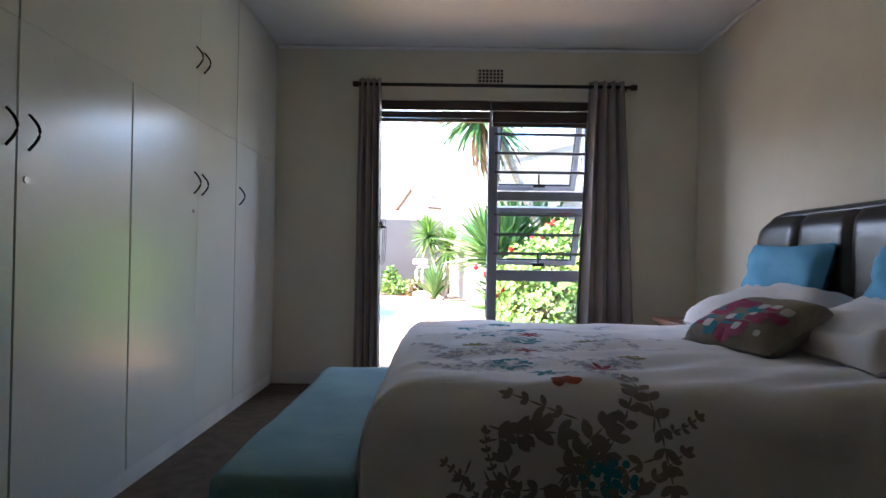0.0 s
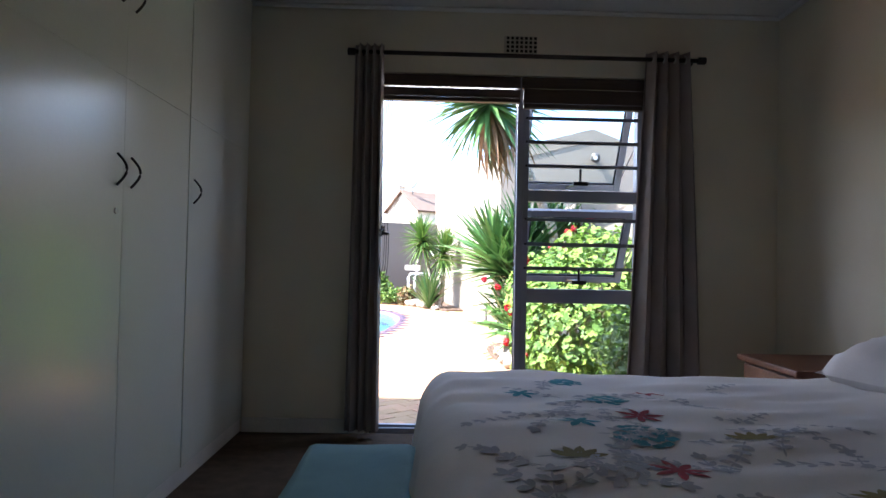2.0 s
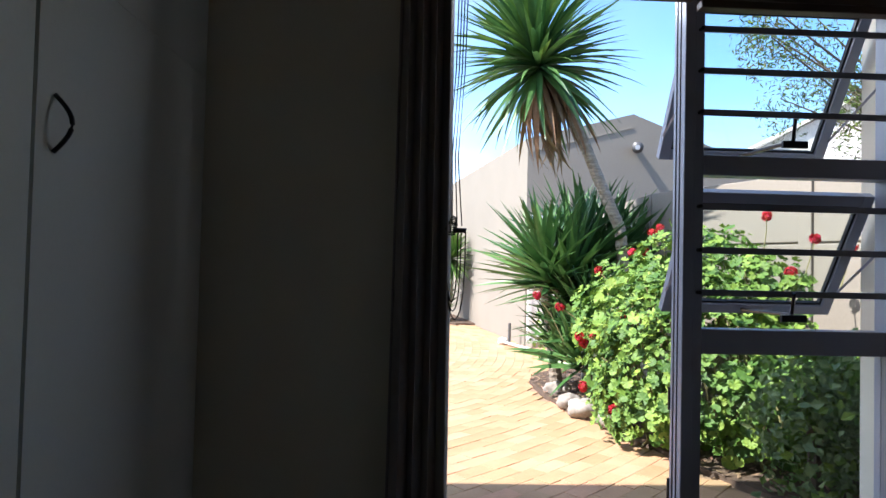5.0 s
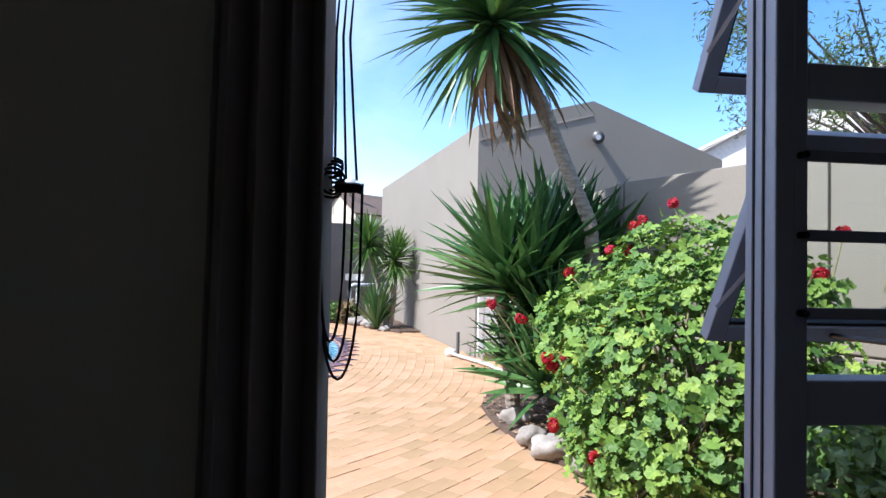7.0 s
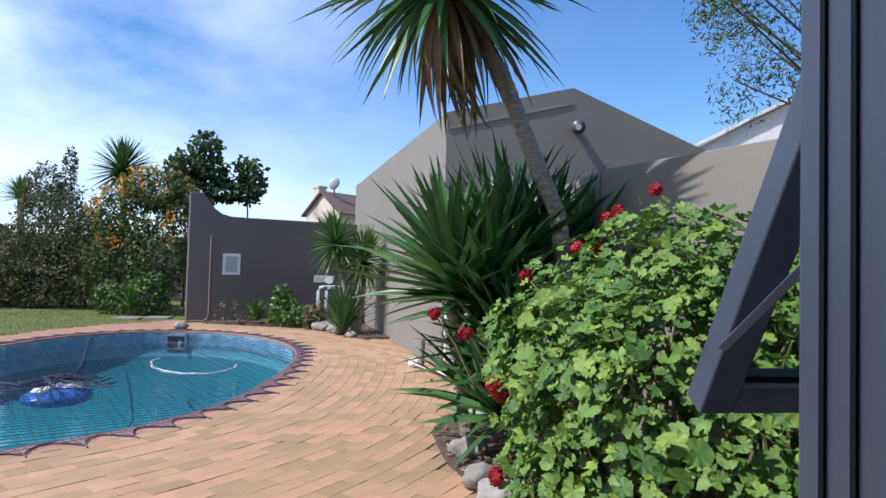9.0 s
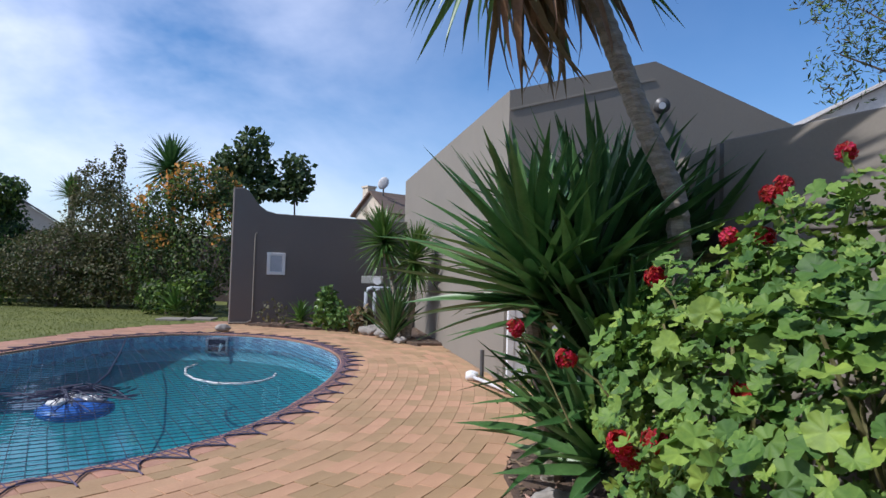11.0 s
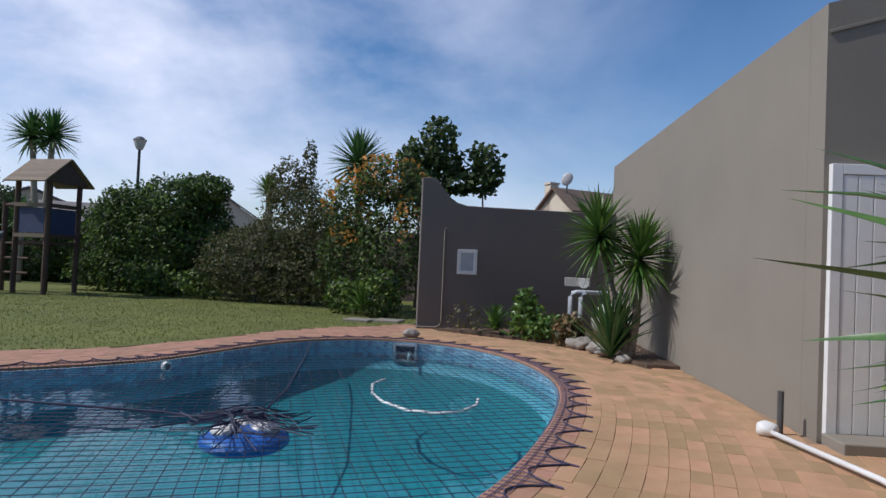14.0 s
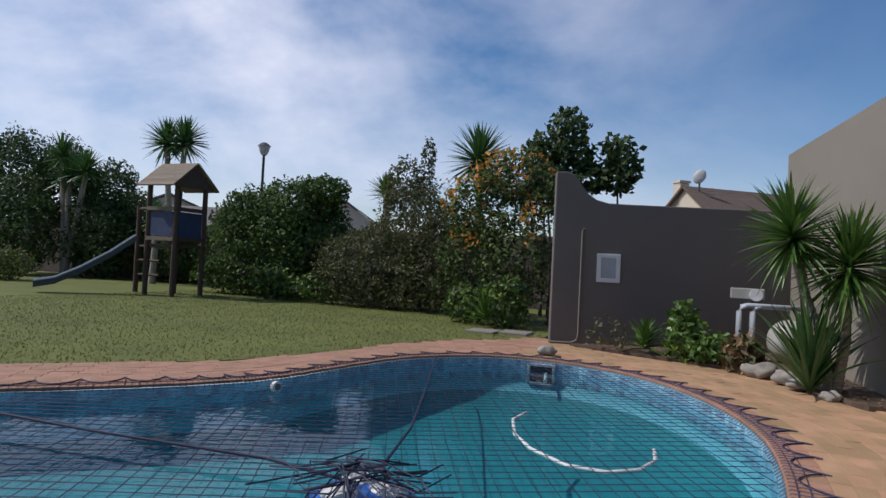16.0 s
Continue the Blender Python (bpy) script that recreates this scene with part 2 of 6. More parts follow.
M_YUCCADRY = leafy("dry yucca blade", (0.25, 0.165, 0.075), (0.15, 0.09, 0.04), piece=0.35, glow=0.12)
M_TRUNK = mat("ringed yucca bark", (0.40, 0.345, 0.27), (0.20, 0.165, 0.125), rough=0.9, stretch=(1, 1, 4), scale=14, fine=50, bump=0.9)
M_STEM = mat("geranium stem", (0.20, 0.20, 0.07), (0.11, 0.09, 0.04), rough=0.7, scale=20)
M_GERANIUM = leafy("geranium leaf green", (0.18, 0.30, 0.045), (0.07, 0.155, 0.022), piece=0.45, glow=0.22)
M_FLOWER = leafy("red geranium petals", (0.55, 0.012, 0.02), (0.33, 0.008, 0.015), piece=0.3)
M_HEDGE = leafy("hedge leaf green", (0.068, 0.108, 0.022), (0.032, 0.055, 0.013), piece=0.45)
M_GREYHEDGE = leafy("olive grey leaf", (0.145, 0.14, 0.055), (0.082, 0.08, 0.032), piece=0.4)
M_DARKLEAF = leafy("dark glossy leaf", (0.065, 0.12, 0.034), (0.032, 0.065, 0.02), piece=0.4)
M_BRIGHTLEAF = leafy("fresh green leaf", (0.15, 0.25, 0.04), (0.08, 0.15, 0.025), piece=0.4)
M_FEATHER = leafy("silvery green needle leaf", (0.19, 0.27, 0.12), (0.11, 0.17, 0.075), piece=0.35)
M_ORANGE = leafy("orange blossom", (0.60, 0.30, 0.05), (0.42, 0.20, 0.03), piece=0.3)
M_BRANCH = mat("grey bark", (0.14, 0.11, 0.085), (0.07, 0.055, 0.042), rough=0.9, scale=12)
M_TIMBER = mat("weathered brown timber", (0.105, 0.062, 0.042), (0.055, 0.032, 0.022), rough=0.8, stretch=(6, 6, 1), scale=8)
M_THATCH = mat("pale weathered roof board", (0.25, 0.20, 0.14), (0.16, 0.12, 0.085), rough=0.85, stretch=(1, 8, 8), scale=5, piece=0.15)
M_BLUEPANEL = mat("faded blue panel", (0.04, 0.06, 0.13), (0.03, 0.04, 0.09), rough=0.7)
M_SLIDE = mat("black slide plastic", (0.05, 0.06, 0.075), rough=0.4)
M_FENCE = mat("dark boundary wall", (0.12, 0.095, 0.08), (0.08, 0.063, 0.052), rough=0.9, scale=3, bump=0.3)
M_CREAM = mat("cream house wall", (0.62, 0.54, 0.42), (0.55, 0.48, 0.37), rough=0.85)
M_PALEWALL = mat("white house wall", (0.74, 0.70, 0.64), rough=0.85)
M_ROOFTILE = mat("brown concrete roof tile", (0.20, 0.135, 0.10), (0.13, 0.09, 0.07), rough=0.85, piece=0.2)
M_GREYTILE = mat("grey concrete roof tile", (0.17, 0.155, 0.145), (0.11, 0.10, 0.095), rough=0.85, piece=0.2)
M_LAMPGLASS = mat("pale lamp glass", (0.62, 0.60, 0.56), rough=0.25)
M_DISH = mat("pale mesh dish", (0.55, 0.54, 0.52), rough=0.5)
M_LAMPGREY = mat("dark grey lamp housing", (0.09, 0.09, 0.09), rough=0.4)
M_VENT = mat("vent grille paint", (0.56, 0.52, 0.42), rough=0.7)
# painted shade for openings that have no modelled depth
M_SHADOWGAP = mat("near-black opening shade", (0.012, 0.011, 0.010), rough=0.9)


# ---- helpers of this scene ----
def link(name, bm, material, parent=None, label="", smooth=False, bevel=0.0):
    me = bpy.data.meshes.new(name)
    bm.normal_update()
    bm.to_mesh(me)
    bm.free()
    if smooth:
        me.polygons.foreach_set("use_smooth", [True] * len(me.polygons))
    for m in (material if isinstance(material, (list, tuple)) else [material]):
        me.materials.append(m)
    ob = new(name, me)
    if parent:
        ob.parent = parent
    if label:
        ob["label"] = label
    if bevel:
        b = ob.modifiers.new("bevel", "BEVEL")
        b.width, b.segments, b.limit_method = bevel, 2, "ANGLE"
    return ob


def part(name, bm, material, parent, label="", smooth=False, bevel=0.0):
    return link(name, bm, material, parent, label, smooth, bevel)


def raw(name, verts, faces, material, parent=None, label="", smooth=False, ids=None):
    """A mesh from computed arrays."""
    me = bpy.data.meshes.new(name)
    me.from_pydata(verts, [], faces)
    for m in (material if isinstance(material, (list, tuple)) else [material]):
        me.materials.append(m)
    if ids is not None:
        me.polygons.foreach_set("material_index", ids)
    if smooth:
        me.polygons.foreach_set("use_smooth", [True] * len(me.polygons))
    ob = new(name, me)
    if parent:
        ob.parent = parent
    if label:
        ob["label"] = label
    return ob


def thing(name, label, category, group="", kind="", at=(0, 0, 0)):
    ob = new(name)
    ob.location = at
    ob.empty_display_size = 0.1
    return tagged(ob, label, category, group, kind)


def box(bm, x0, x1, y0, y1, z0, z1, m=None):
    mm = Matrix.LocRotScale(((x0 + x1) / 2, (y0 + y1) / 2, (z0 + z1) / 2), None, (abs(x1 - x0), abs(y1 - y0), abs(z1 - z0)))
    return bmesh.ops.create_cube(bm, size=1, matrix=(m @ mm) if m else mm)["verts"]


def boxes(*rows, m=None):
    bm = bmesh.new()
    for r in rows:
        box(bm, *r, m=m)
    return bm


def tube(bm, pts, radius, sides=6, closed=False, taper=None):
    """A tube through points; taper: radius at the end."""
    pts = [Vector(p) for p in pts]
    rings = []
    n = len(pts)
    for i, p in enumerate(pts):
        a, b = pts[max(i - 1, 0)], pts[min(i + 1, n - 1)]
        if closed:
            a, b = pts[i - 1], pts[(i + 1) % n]
        d = (b - a).normalized()
        u = d.cross(Vector((0, 0, 1)))
        if u.length < 0.05:
            u = d.cross(Vector((1, 0, 0)))
        u.normalize()
        v = d.cross(u)
        r = radius if taper is None else radius + (taper - radius) * i / (n - 1)
        rings.append([bm.verts.new(p + r * (math.cos(t) * u + math.sin(t) * v)) for t in (2 * math.pi * k / sides for k in range(sides))])
    last = n if closed else n - 1
    for i in range(last):
        r0, r1 = rings[i], rings[(i + 1) % n]
        for k in range(sides):
            bm.faces.new((r0[k], r0[(k + 1) % sides], r1[(k + 1) % sides], r1[k]))
    if not closed:
        bm.faces.new(rings[0][::-1])
        bm.faces.new(rings[-1])
    return bm


def prism(outline, z0, z1):
    """An upright solid over a flat outline."""
    bm = bmesh.new()
    lo, hi = [bm.verts.new((x, y, z0)) for x, y in outline], [bm.verts.new((x, y, z1)) for x, y in outline]
    n = len(outline)
    bm.faces.new(lo[::-1]), bm.faces.new(hi)
    for i in range(n):
        bm.faces.new((lo[i], lo[(i + 1) % n], hi[(i + 1) % n], hi[i]))
    return bm


def slab(outline, depth, m):
    """A solid with its outline in local x and z and its depth along local y, placed by m."""
    bm = bmesh.new()
    a, b = [bm.verts.new(m @ Vector((x, 0, z))) for x, z in outline], [bm.verts.new(m @ Vector((x, depth, z))) for x, z in outline]
    n = len(outline)
    bm.faces.new(a), bm.faces.new(b[::-1])
    for i in range(n):
        bm.faces.new((a[(i + 1) % n], a[i], b[i], b[(i + 1) % n]))
    return bm


def smooth_loop(points, steps=8):
    """A closed Catmull-Rom curve through points."""
    n, out = len(points), []
    p = [Vector(q) for q in points]
    for i in range(n):
        a, b, c, d = p[i - 1], p[i], p[(i + 1) % n], p[(i + 2) % n]
        for k in range(steps):
            t = k / steps
            out.append(0.5 * (2 * b + (c - a) * t + (2 * a - 5 * b + 4 * c - d) * t * t + (3 * b - a - 3 * c + d) * t ** 3))
    return out


def inside(x, y, loop):
    hit, n = False, len(loop)
    for i in range(n):
        a, b = loop[i - 1], loop[i]
        if (a[1] > y) != (b[1] > y) and x < (b[0] - a[0]) * (y - a[1]) / (b[1] - a[1]) + a[0]:
            hit = not hit
    return hit


# ---- ground ----
PAVE, LAWN, WATER = -0.04, -0.03, -0.16
POOL = smooth_loop([(-0.72, 12.0), (-0.80, 13.0), (-1.13, 13.95), (-1.70, 14.75), (-2.35, 15.15), (-3.0, 15.25), (-3.66, 15.05), (-4.25, 14.35), (-4.50, 13.45), (-4.68, 12.55), (-5.0, 11.95),
                    (-5.6, 11.25), (-6.3, 10.5), (-6.7, 9.5), (-6.4, 8.4), (-5.4, 7.6), (-4.0, 7.4), (-2.9, 7.65), (-2.0, 8.40), (-1.40, 9.0), (-1.03, 9.75), (-0.82, 10.8)], 6)
LAWN_EDGE = [(-14.0, 8.4), (-9.0, 10.3), (-6.9, 11.5), (-6.2, 12.2), (-5.6, 12.9), (-5.15, 13.9), (-4.95, 15.2), (-4.4, 16.3), (-3.85, 16.95), (-3.45, 17.6)]


def holed(name, outer, hole, z, material):
    bm = bmesh.new()
    for loop in (outer, hole):
        vs = [bm.verts.new((p[0], p[1], z)) for p in loop]
        for i in range(len(vs)):
            bm.edges.new((vs[i - 1], vs[i]))
    bmesh.ops.triangle_fill(bm, edges=bm.edges[:], use_beauty=True, normal=(0, 0, 1))
    return link(name, bm, material)


grown = [Vector(p) + 0.06 * (Vector(p) - Vector((-3, 11.4))).normalized() for p in POOL]
tagged(holed("ground", [(-900, -900), (900, -900), (900, 900), (-900, 900)], grown, -0.075, M_SOIL), "dry brown soil ground round the house", "ground", kind="structure")
lawn_bm = bmesh.new()
lawn_loop = LAWN_EDGE + [(-3.45, 24.0), (-30, 24.0), (-30, 4.0), (-14.0, 4.0)]
lawn_bm.faces.new([lawn_bm.verts.new((x, y, LAWN - 0.012)) for x, y in lawn_loop])
bmesh.ops.triangulate(lawn_bm, faces=lawn_bm.faces[:])
tagged(link("lawn", lawn_bm, M_LAWN), "mown green lawn with yellowish patches beyond the pool", "lawn", kind="structure")
pave_outer = LAWN_EDGE + [(-3.2, 17.4), (0.0, 18.6), (1.0, 11.5), (2.2, 11.6), (3.2, 4.95), (-14, 4.95)]
paving = tagged(holed("pavement", pave_outer, grown, PAVE - 0.010, M_SAND), "sandy clay brick paving round the pool", "pavement", kind="structure")

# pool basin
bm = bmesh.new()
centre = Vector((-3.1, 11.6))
# depth cut to the look of refracted water, which narrows the wall's shadow
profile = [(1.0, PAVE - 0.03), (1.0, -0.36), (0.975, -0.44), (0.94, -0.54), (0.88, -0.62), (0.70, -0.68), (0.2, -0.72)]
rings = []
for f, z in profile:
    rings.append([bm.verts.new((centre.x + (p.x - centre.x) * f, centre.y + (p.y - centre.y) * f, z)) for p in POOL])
# top two rings carry the painted sunlit tint, the rest the deep-water tint
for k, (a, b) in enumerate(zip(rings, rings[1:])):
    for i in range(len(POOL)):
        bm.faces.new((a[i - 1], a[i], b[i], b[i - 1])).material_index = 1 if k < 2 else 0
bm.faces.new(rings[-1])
pool = tagged(link("swimming_pool", bm, [M_POOL, M_POOLLIT], smooth=True), "kidney-shaped pool with water and sunlight tints in its plaster, under a safety net", "swimming pool")
bm = bmesh.new()
bm.faces.new([bm.verts.new((p.x, p.y, WATER)) for p in POOL])
water = tagged(link("water", bm, M_WATER), "clear turquoise pool water", "water", kind="structure")
water.visible_shadow = False

# ---- bedroom shell ----
X0, X1, Y0, Y1, H, WT = -1.88, 1.92, -1.3, 4.70, 2.56, 0.24
DX0, DX1, DH = -0.53, 1.12, 2.16
tagged(link("floor", boxes((X0, X1, Y0, Y1, -0.2, 0.0)), M_CARPET), "dark brown short-pile carpet", "floor", kind="structure")
tagged(link("ceiling", boxes((X0 - 0.2, X1 + 0.2, Y0 - 0.2, Y1 + 0.0, H, H + 0.12)), M_CEIL), "white painted plain ceiling", "ceiling", kind="structure")
tagged(link("wall_north", boxes((X0 - WT, DX0, Y1, Y1 + WT, -0.2, 2.68), (DX1, X1 + WT, Y1, Y1 + WT, -0.2, 2.68), (DX0, DX1, Y1, Y1 + WT, DH, 2.68)), M_WALL), "cream painted plaster wall round the garden door", "wall", kind="structure")
tagged(link("wall_east", boxes((X1, X1 + WT, Y0, Y1, -0.2, 2.68)), M_WALL), "cream painted plaster wall behind the bed", "wall", kind="structure")
tagged(link("wall_west", boxes((X0 - WT, X0, Y0, Y1, -0.2, 2.68)), M_WALL), "cream painted plaster wall behind the wardrobe", "wall", kind="structure")
tagged(link("wall_south", boxes((X0 - WT, X1 + WT, Y0 - WT, Y0, -0.2, 2.68)), M_WALL), "cream painted plaster wall", "wall", kind="structure")
tagged(link("baseboard", boxes((-1.27, DX0 - 0.02, Y1 - 0.018, Y1 - 0.002, 0.0, 0.085), (DX1 + 0.02, X1, Y1 - 0.018, Y1 - 0.002, 0.0, 0.085), (X1 - 0.018, X1 - 0.002, Y0, Y1 - 0.02, 0.0, 0.085)), M_SKIRT, bevel=0.004), "white painted skirting board", "skirting", kind="structure")
tagged(link("cornice", boxes((-1.27, X1, Y1 - 0.03, Y1 - 0.002, H - 0.03, H - 0.002), (X1 - 0.03, X1 - 0.002, Y0, Y1 - 0.03, H - 0.03, H - 0.002)), M_CEIL, bevel=0.012), "white slim ceiling cornice", "cornice", kind="structure")
tagged(link("roof", boxes((X0 - 6, X1 + 6.5, Y0 - 5, Y1 + 0.28, 2.70, 2.82), (X0 - 6, X1 + 6.5, Y1 + 0.28, Y1 + 0.31, 2.62, 2.84)), M_GREYTILE), "dark roof eaves with a deep fascia over the garden door", "roof", kind="structure")
tagged(link("outer_wall", boxes((X0 - 6, X0 - WT - 0.003, Y1, Y1 + WT, -0.2, 2.68), (X1 + WT + 0.003, X1 + 6.5, Y1, Y1 + WT, -0.2, 2.68)), M_HOUSE), "taupe plastered outer house wall", "wall", kind="structure")

# ---- garden door and window frame ----
FY0, FY1 = 4.735, 4.805


def bar_frame(x0, x1, z0, z1, w, y0, y1):
    return boxes((x0, x0 + w, y0, y1, z0, z1), (x1 - w, x1, y0, y1, z0, z1), (x0 + w, x1 - w, y0, y1, z1 - w, z1), (x0 + w, x1 - w, y0, y1, z0, z0 + w))


frame_thing = thing("window_1", "pale grey aluminium door frame with a barred side window, top-hung sashes ajar", "window", kind="structure")
part("door_frame", boxes((DX0, DX0 + 0.05, FY0, FY1, 0, DH), (DX1 - 0.05, DX1, FY0, FY1, 0, DH), (DX0 + 0.05, DX1 - 0.05, FY0, FY1, DH - 0.06, DH)), M_ALU, frame_thing, bevel=0.004)
part("mullion", boxes((0.335, 0.375, FY0 - 0.012, FY1 + 0.012, 0, DH - 0.06), (0.375, 0.41, FY0, FY1, 0, DH - 0.06)), M_ALU, frame_thing, bevel=0.004)
# raised dark strips paint in the shaded grooves along the mullion
for gy in (4.756, 4.786):
    part("gasket", boxes((0.3325, 0.3348, gy, gy + 0.005, 0.03, DH - 0.062)), M_GASKET, frame_thing)
part("transom", boxes((0.41, DX1 - 0.05, FY0, FY1, 1.405, 1.475)), M_ALU, frame_thing, bevel=0.004)
part("transom", boxes((0.41, DX1 - 0.05, FY0, FY1, 0.79, 0.875)), M_ALU, frame_thing, bevel=0.004)
part("transom", boxes((0.41, DX1 - 0.05, FY0, FY1, 0.0, 0.06)), M_ALU, frame_thing, bevel=0.004)
# liner over the outer reveal, darker than the rest of the frame
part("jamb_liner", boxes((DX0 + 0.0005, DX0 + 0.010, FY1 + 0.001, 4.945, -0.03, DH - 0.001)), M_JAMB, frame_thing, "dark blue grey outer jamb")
part("threshold", boxes((DX0 + 0.05, 0.335, FY0 - 0.01, FY1 + 0.03, -0.03, 0.025), (DX0 + 0.05, 0.335, FY0 + 0.02, FY1 - 0.02, 0.025, 0.04)), M_ALU, frame_thing, bevel=0.003)
pane = part("pane", boxes((0.41, DX1 - 0.05, 4.767, 4.773, 0.06, 0.79)), M_GLASS, frame_thing)
pane.visible_shadow = False
for z in (1.0, 1.145, 1.295, 1.62, 1.765, 1.91):
    part("burglar_bar", boxes((0.40, DX1 - 0.05, FY0 - 0.012, FY0 - 0.002, z - 0.011, z + 0.011)), M_BAR, frame_thing, bevel=0.002)
    part("bolt", tube(bmesh.new(), [(0.392, FY0 - 0.02, z), (0.392, FY0, z)], 0.007), M_BLACK, frame_thing)
for z in (0.62, 0.30):
    part("strike_plate", boxes((0.33, 0.352, FY1 + 0.012, FY1 + 0.018, z - 0.04, z + 0.04)), M_BLACK, frame_thing, "black strike plate")
for z0, z1, lean in ((0.885, 1.40, 30), (1.485, DH - 0.065, 30)):
    turn = Matrix.Translation((0, FY1 + 0.004, z1 - 0.045)) @ Matrix.Rotation(radians(lean), 4, "X") @ Matrix.Translation((0, 0, -z1))
    sash = part("sash", bar_frame(0.40, DX1 - 0.04, z0, z1, 0.042, 0.0, 0.036), M_ALU, frame_thing, "open top-hung sash", bevel=0.003)
    sash.matrix_basis = turn
    part("gasket", bar_frame(0.442, DX1 - 0.082, z0 + 0.042, z1 - 0.042, 0.008, 0.010, 0.026), M_GASKET, sash)
    p = part("pane", boxes((0.446, DX1 - 0.086, 0.016, 0.021, z0 + 0.046, z1 - 0.046)), M_GLASS, sash)
    p.visible_shadow = False
    foot = turn @ Vector((0.72, 0.0, z0 + 0.02))
    part("window_stay", tube(bmesh.new(), [(0.72, FY0 - 0.02, z0 + 0.12), (0.725, FY0 + 0.0, z0 + 0.045), (0.72, foot.y - 0.06, foot.z + 0.0), tuple(foot)], 0.007), M_BLACK, frame_thing, "black window stay")
    part("stay_base", boxes((0.68, 0.77, FY0 - 0.016, FY0 - 0.001, z0 + 0.02, z0 + 0.045)), M_BLACK, frame_thing, bevel=0.003)
    for x in (0.398, DX1 - 0.045):
        part("friction_stay", tube(bmesh.new(), [(x, FY1, z0 + 0.26), tuple(turn @ Vector((x, 0.0, z0 + 0.10)))], 0.006, 4), M_ALU, frame_thing)

# ---- blinds, rod, curtains ----
blind = thing("bamboo_blind", "dark wooden slat blind rolled up above the open door", "blind")
part("headrail", boxes((DX0 + 0.01, 0.345, 4.69, 4.725, 2.08, 2.15)), M_WOODDARK, blind, bevel=0.004)
for k in range(5):
    part("slat", boxes((DX0 + 0.015, 0.34, 4.66 + 0.007 * k, 4.666 + 0.007 * k, 2.012 + 0.002 * k, 2.062)), M_WOODDARK, blind)
part("bottom_rail", boxes((DX0 + 0.015, 0.34, 4.655, 4.70, 1.985, 2.01)), M_WOODDARK, blind, bevel=0.004)
blind2 = thing("bamboo_blind", "dark wooden slat blind rolled up above the barred window", "blind")
part("headrail", boxes((0.355, DX1 - 0.01, 4.69, 4.725, 2.08, 2.15)), M_WOODDARK, blind2, bevel=0.004)
for k in range(5):
    part("slat", boxes((0.36, DX1 - 0.015, 4.66 + 0.007 * k, 4.666 + 0.007 * k, 1.985 + 0.002 * k, 2.07)), M_WOODDARK, blind2)
part("bottom_rail", boxes((0.36, DX1 - 0.015, 4.655, 4.70, 1.955, 1.982)), M_WOODDARK, blind2, bevel=0.004)

cord = thing("blind_cord", "black looped blind cords knotted round a cleat beside the doorway", "cord")
rng = random.Random(4)
for k in range(4):
    x, y = -0.472 + 0.010 * k, 4.60 + 0.01 * k
    part("cord_line", tube(bmesh.new(), [(x + 0.02, 4.66, 2.02), (x + 0.012, y, 1.7), (x - 0.004, y, 1.42), (x + 0.006 * (k - 1), y - 0.01, 1.20)], 0.0022, 5), M_CORD, cord)
for k, (w, low) in enumerate(((0.040, 0.93), (0.052, 0.905), (0.03, 0.96))):
    pts = []
    for i in range(17):
        a = math.pi * i / 16
        pts.append((-0.468 + w * (1 - math.cos(a)) * 0.55 - 0.01, 4.585 - 0.006 * k, 1.19 - (1.19 - low) * math.sin(a) ** 0.55))
    part("cord_loop", tube(bmesh.new(), pts, 0.0022, 5), M_CORD, cord)
for k in range(7):
    ring = [(-0.465 + (0.013 + 0.006 * rng.random()) * math.cos(a), 4.585 + 0.012 * math.sin(a + k), 1.20 + 0.006 * k - 0.02 + 0.013 * math.sin(a)) for a in (2 * math.pi * i / 12 for i in range(12))]
    part("knot_coil", tube(bmesh.new(), ring, 0.0022, 5, closed=True), M_CORD, cord)
part("cord_lock", tube(bmesh.new(), [(-0.458, 4.575, 1.180), (-0.450, 4.572, 1.182), (-0.428, 4.57, 1.182), (-0.420, 4.57, 1.180)], 0.008, 10), M_BLACK, cord, "black plastic cord lock", smooth=True)
part("cleat", boxes((-0.485, -0.47, 4.60, 4.70, 1.17, 1.19)), M_BLACK, cord)

rod = thing("curtain_rod", "dark bronze curtain rod on brackets above the door", "curtain rod")
part("pole", tube(bmesh.new(), [(-0.64, 4.60, 2.245), (1.38, 4.60, 2.245)], 0.013, 12), M_GUNMETAL, rod, smooth=True)
for x, s in ((-0.64, -1), (1.38, 1)):
    part("finial", tube(bmesh.new(), [(x, 4.60, 2.245), (x + s * 0.045, 4.60, 2.245)], 0.022, 12), M_GUNMETAL, rod, bevel=0.004)
for x in (-0.60, 1.34):
    part("bracket", boxes((x - 0.01, x + 0.01, 4.60, 4.695, 2.22, 2.235), (x - 0.015, x + 0.015, 4.69, 4.699, 2.20, 2.27)), M_GUNMETAL, rod)


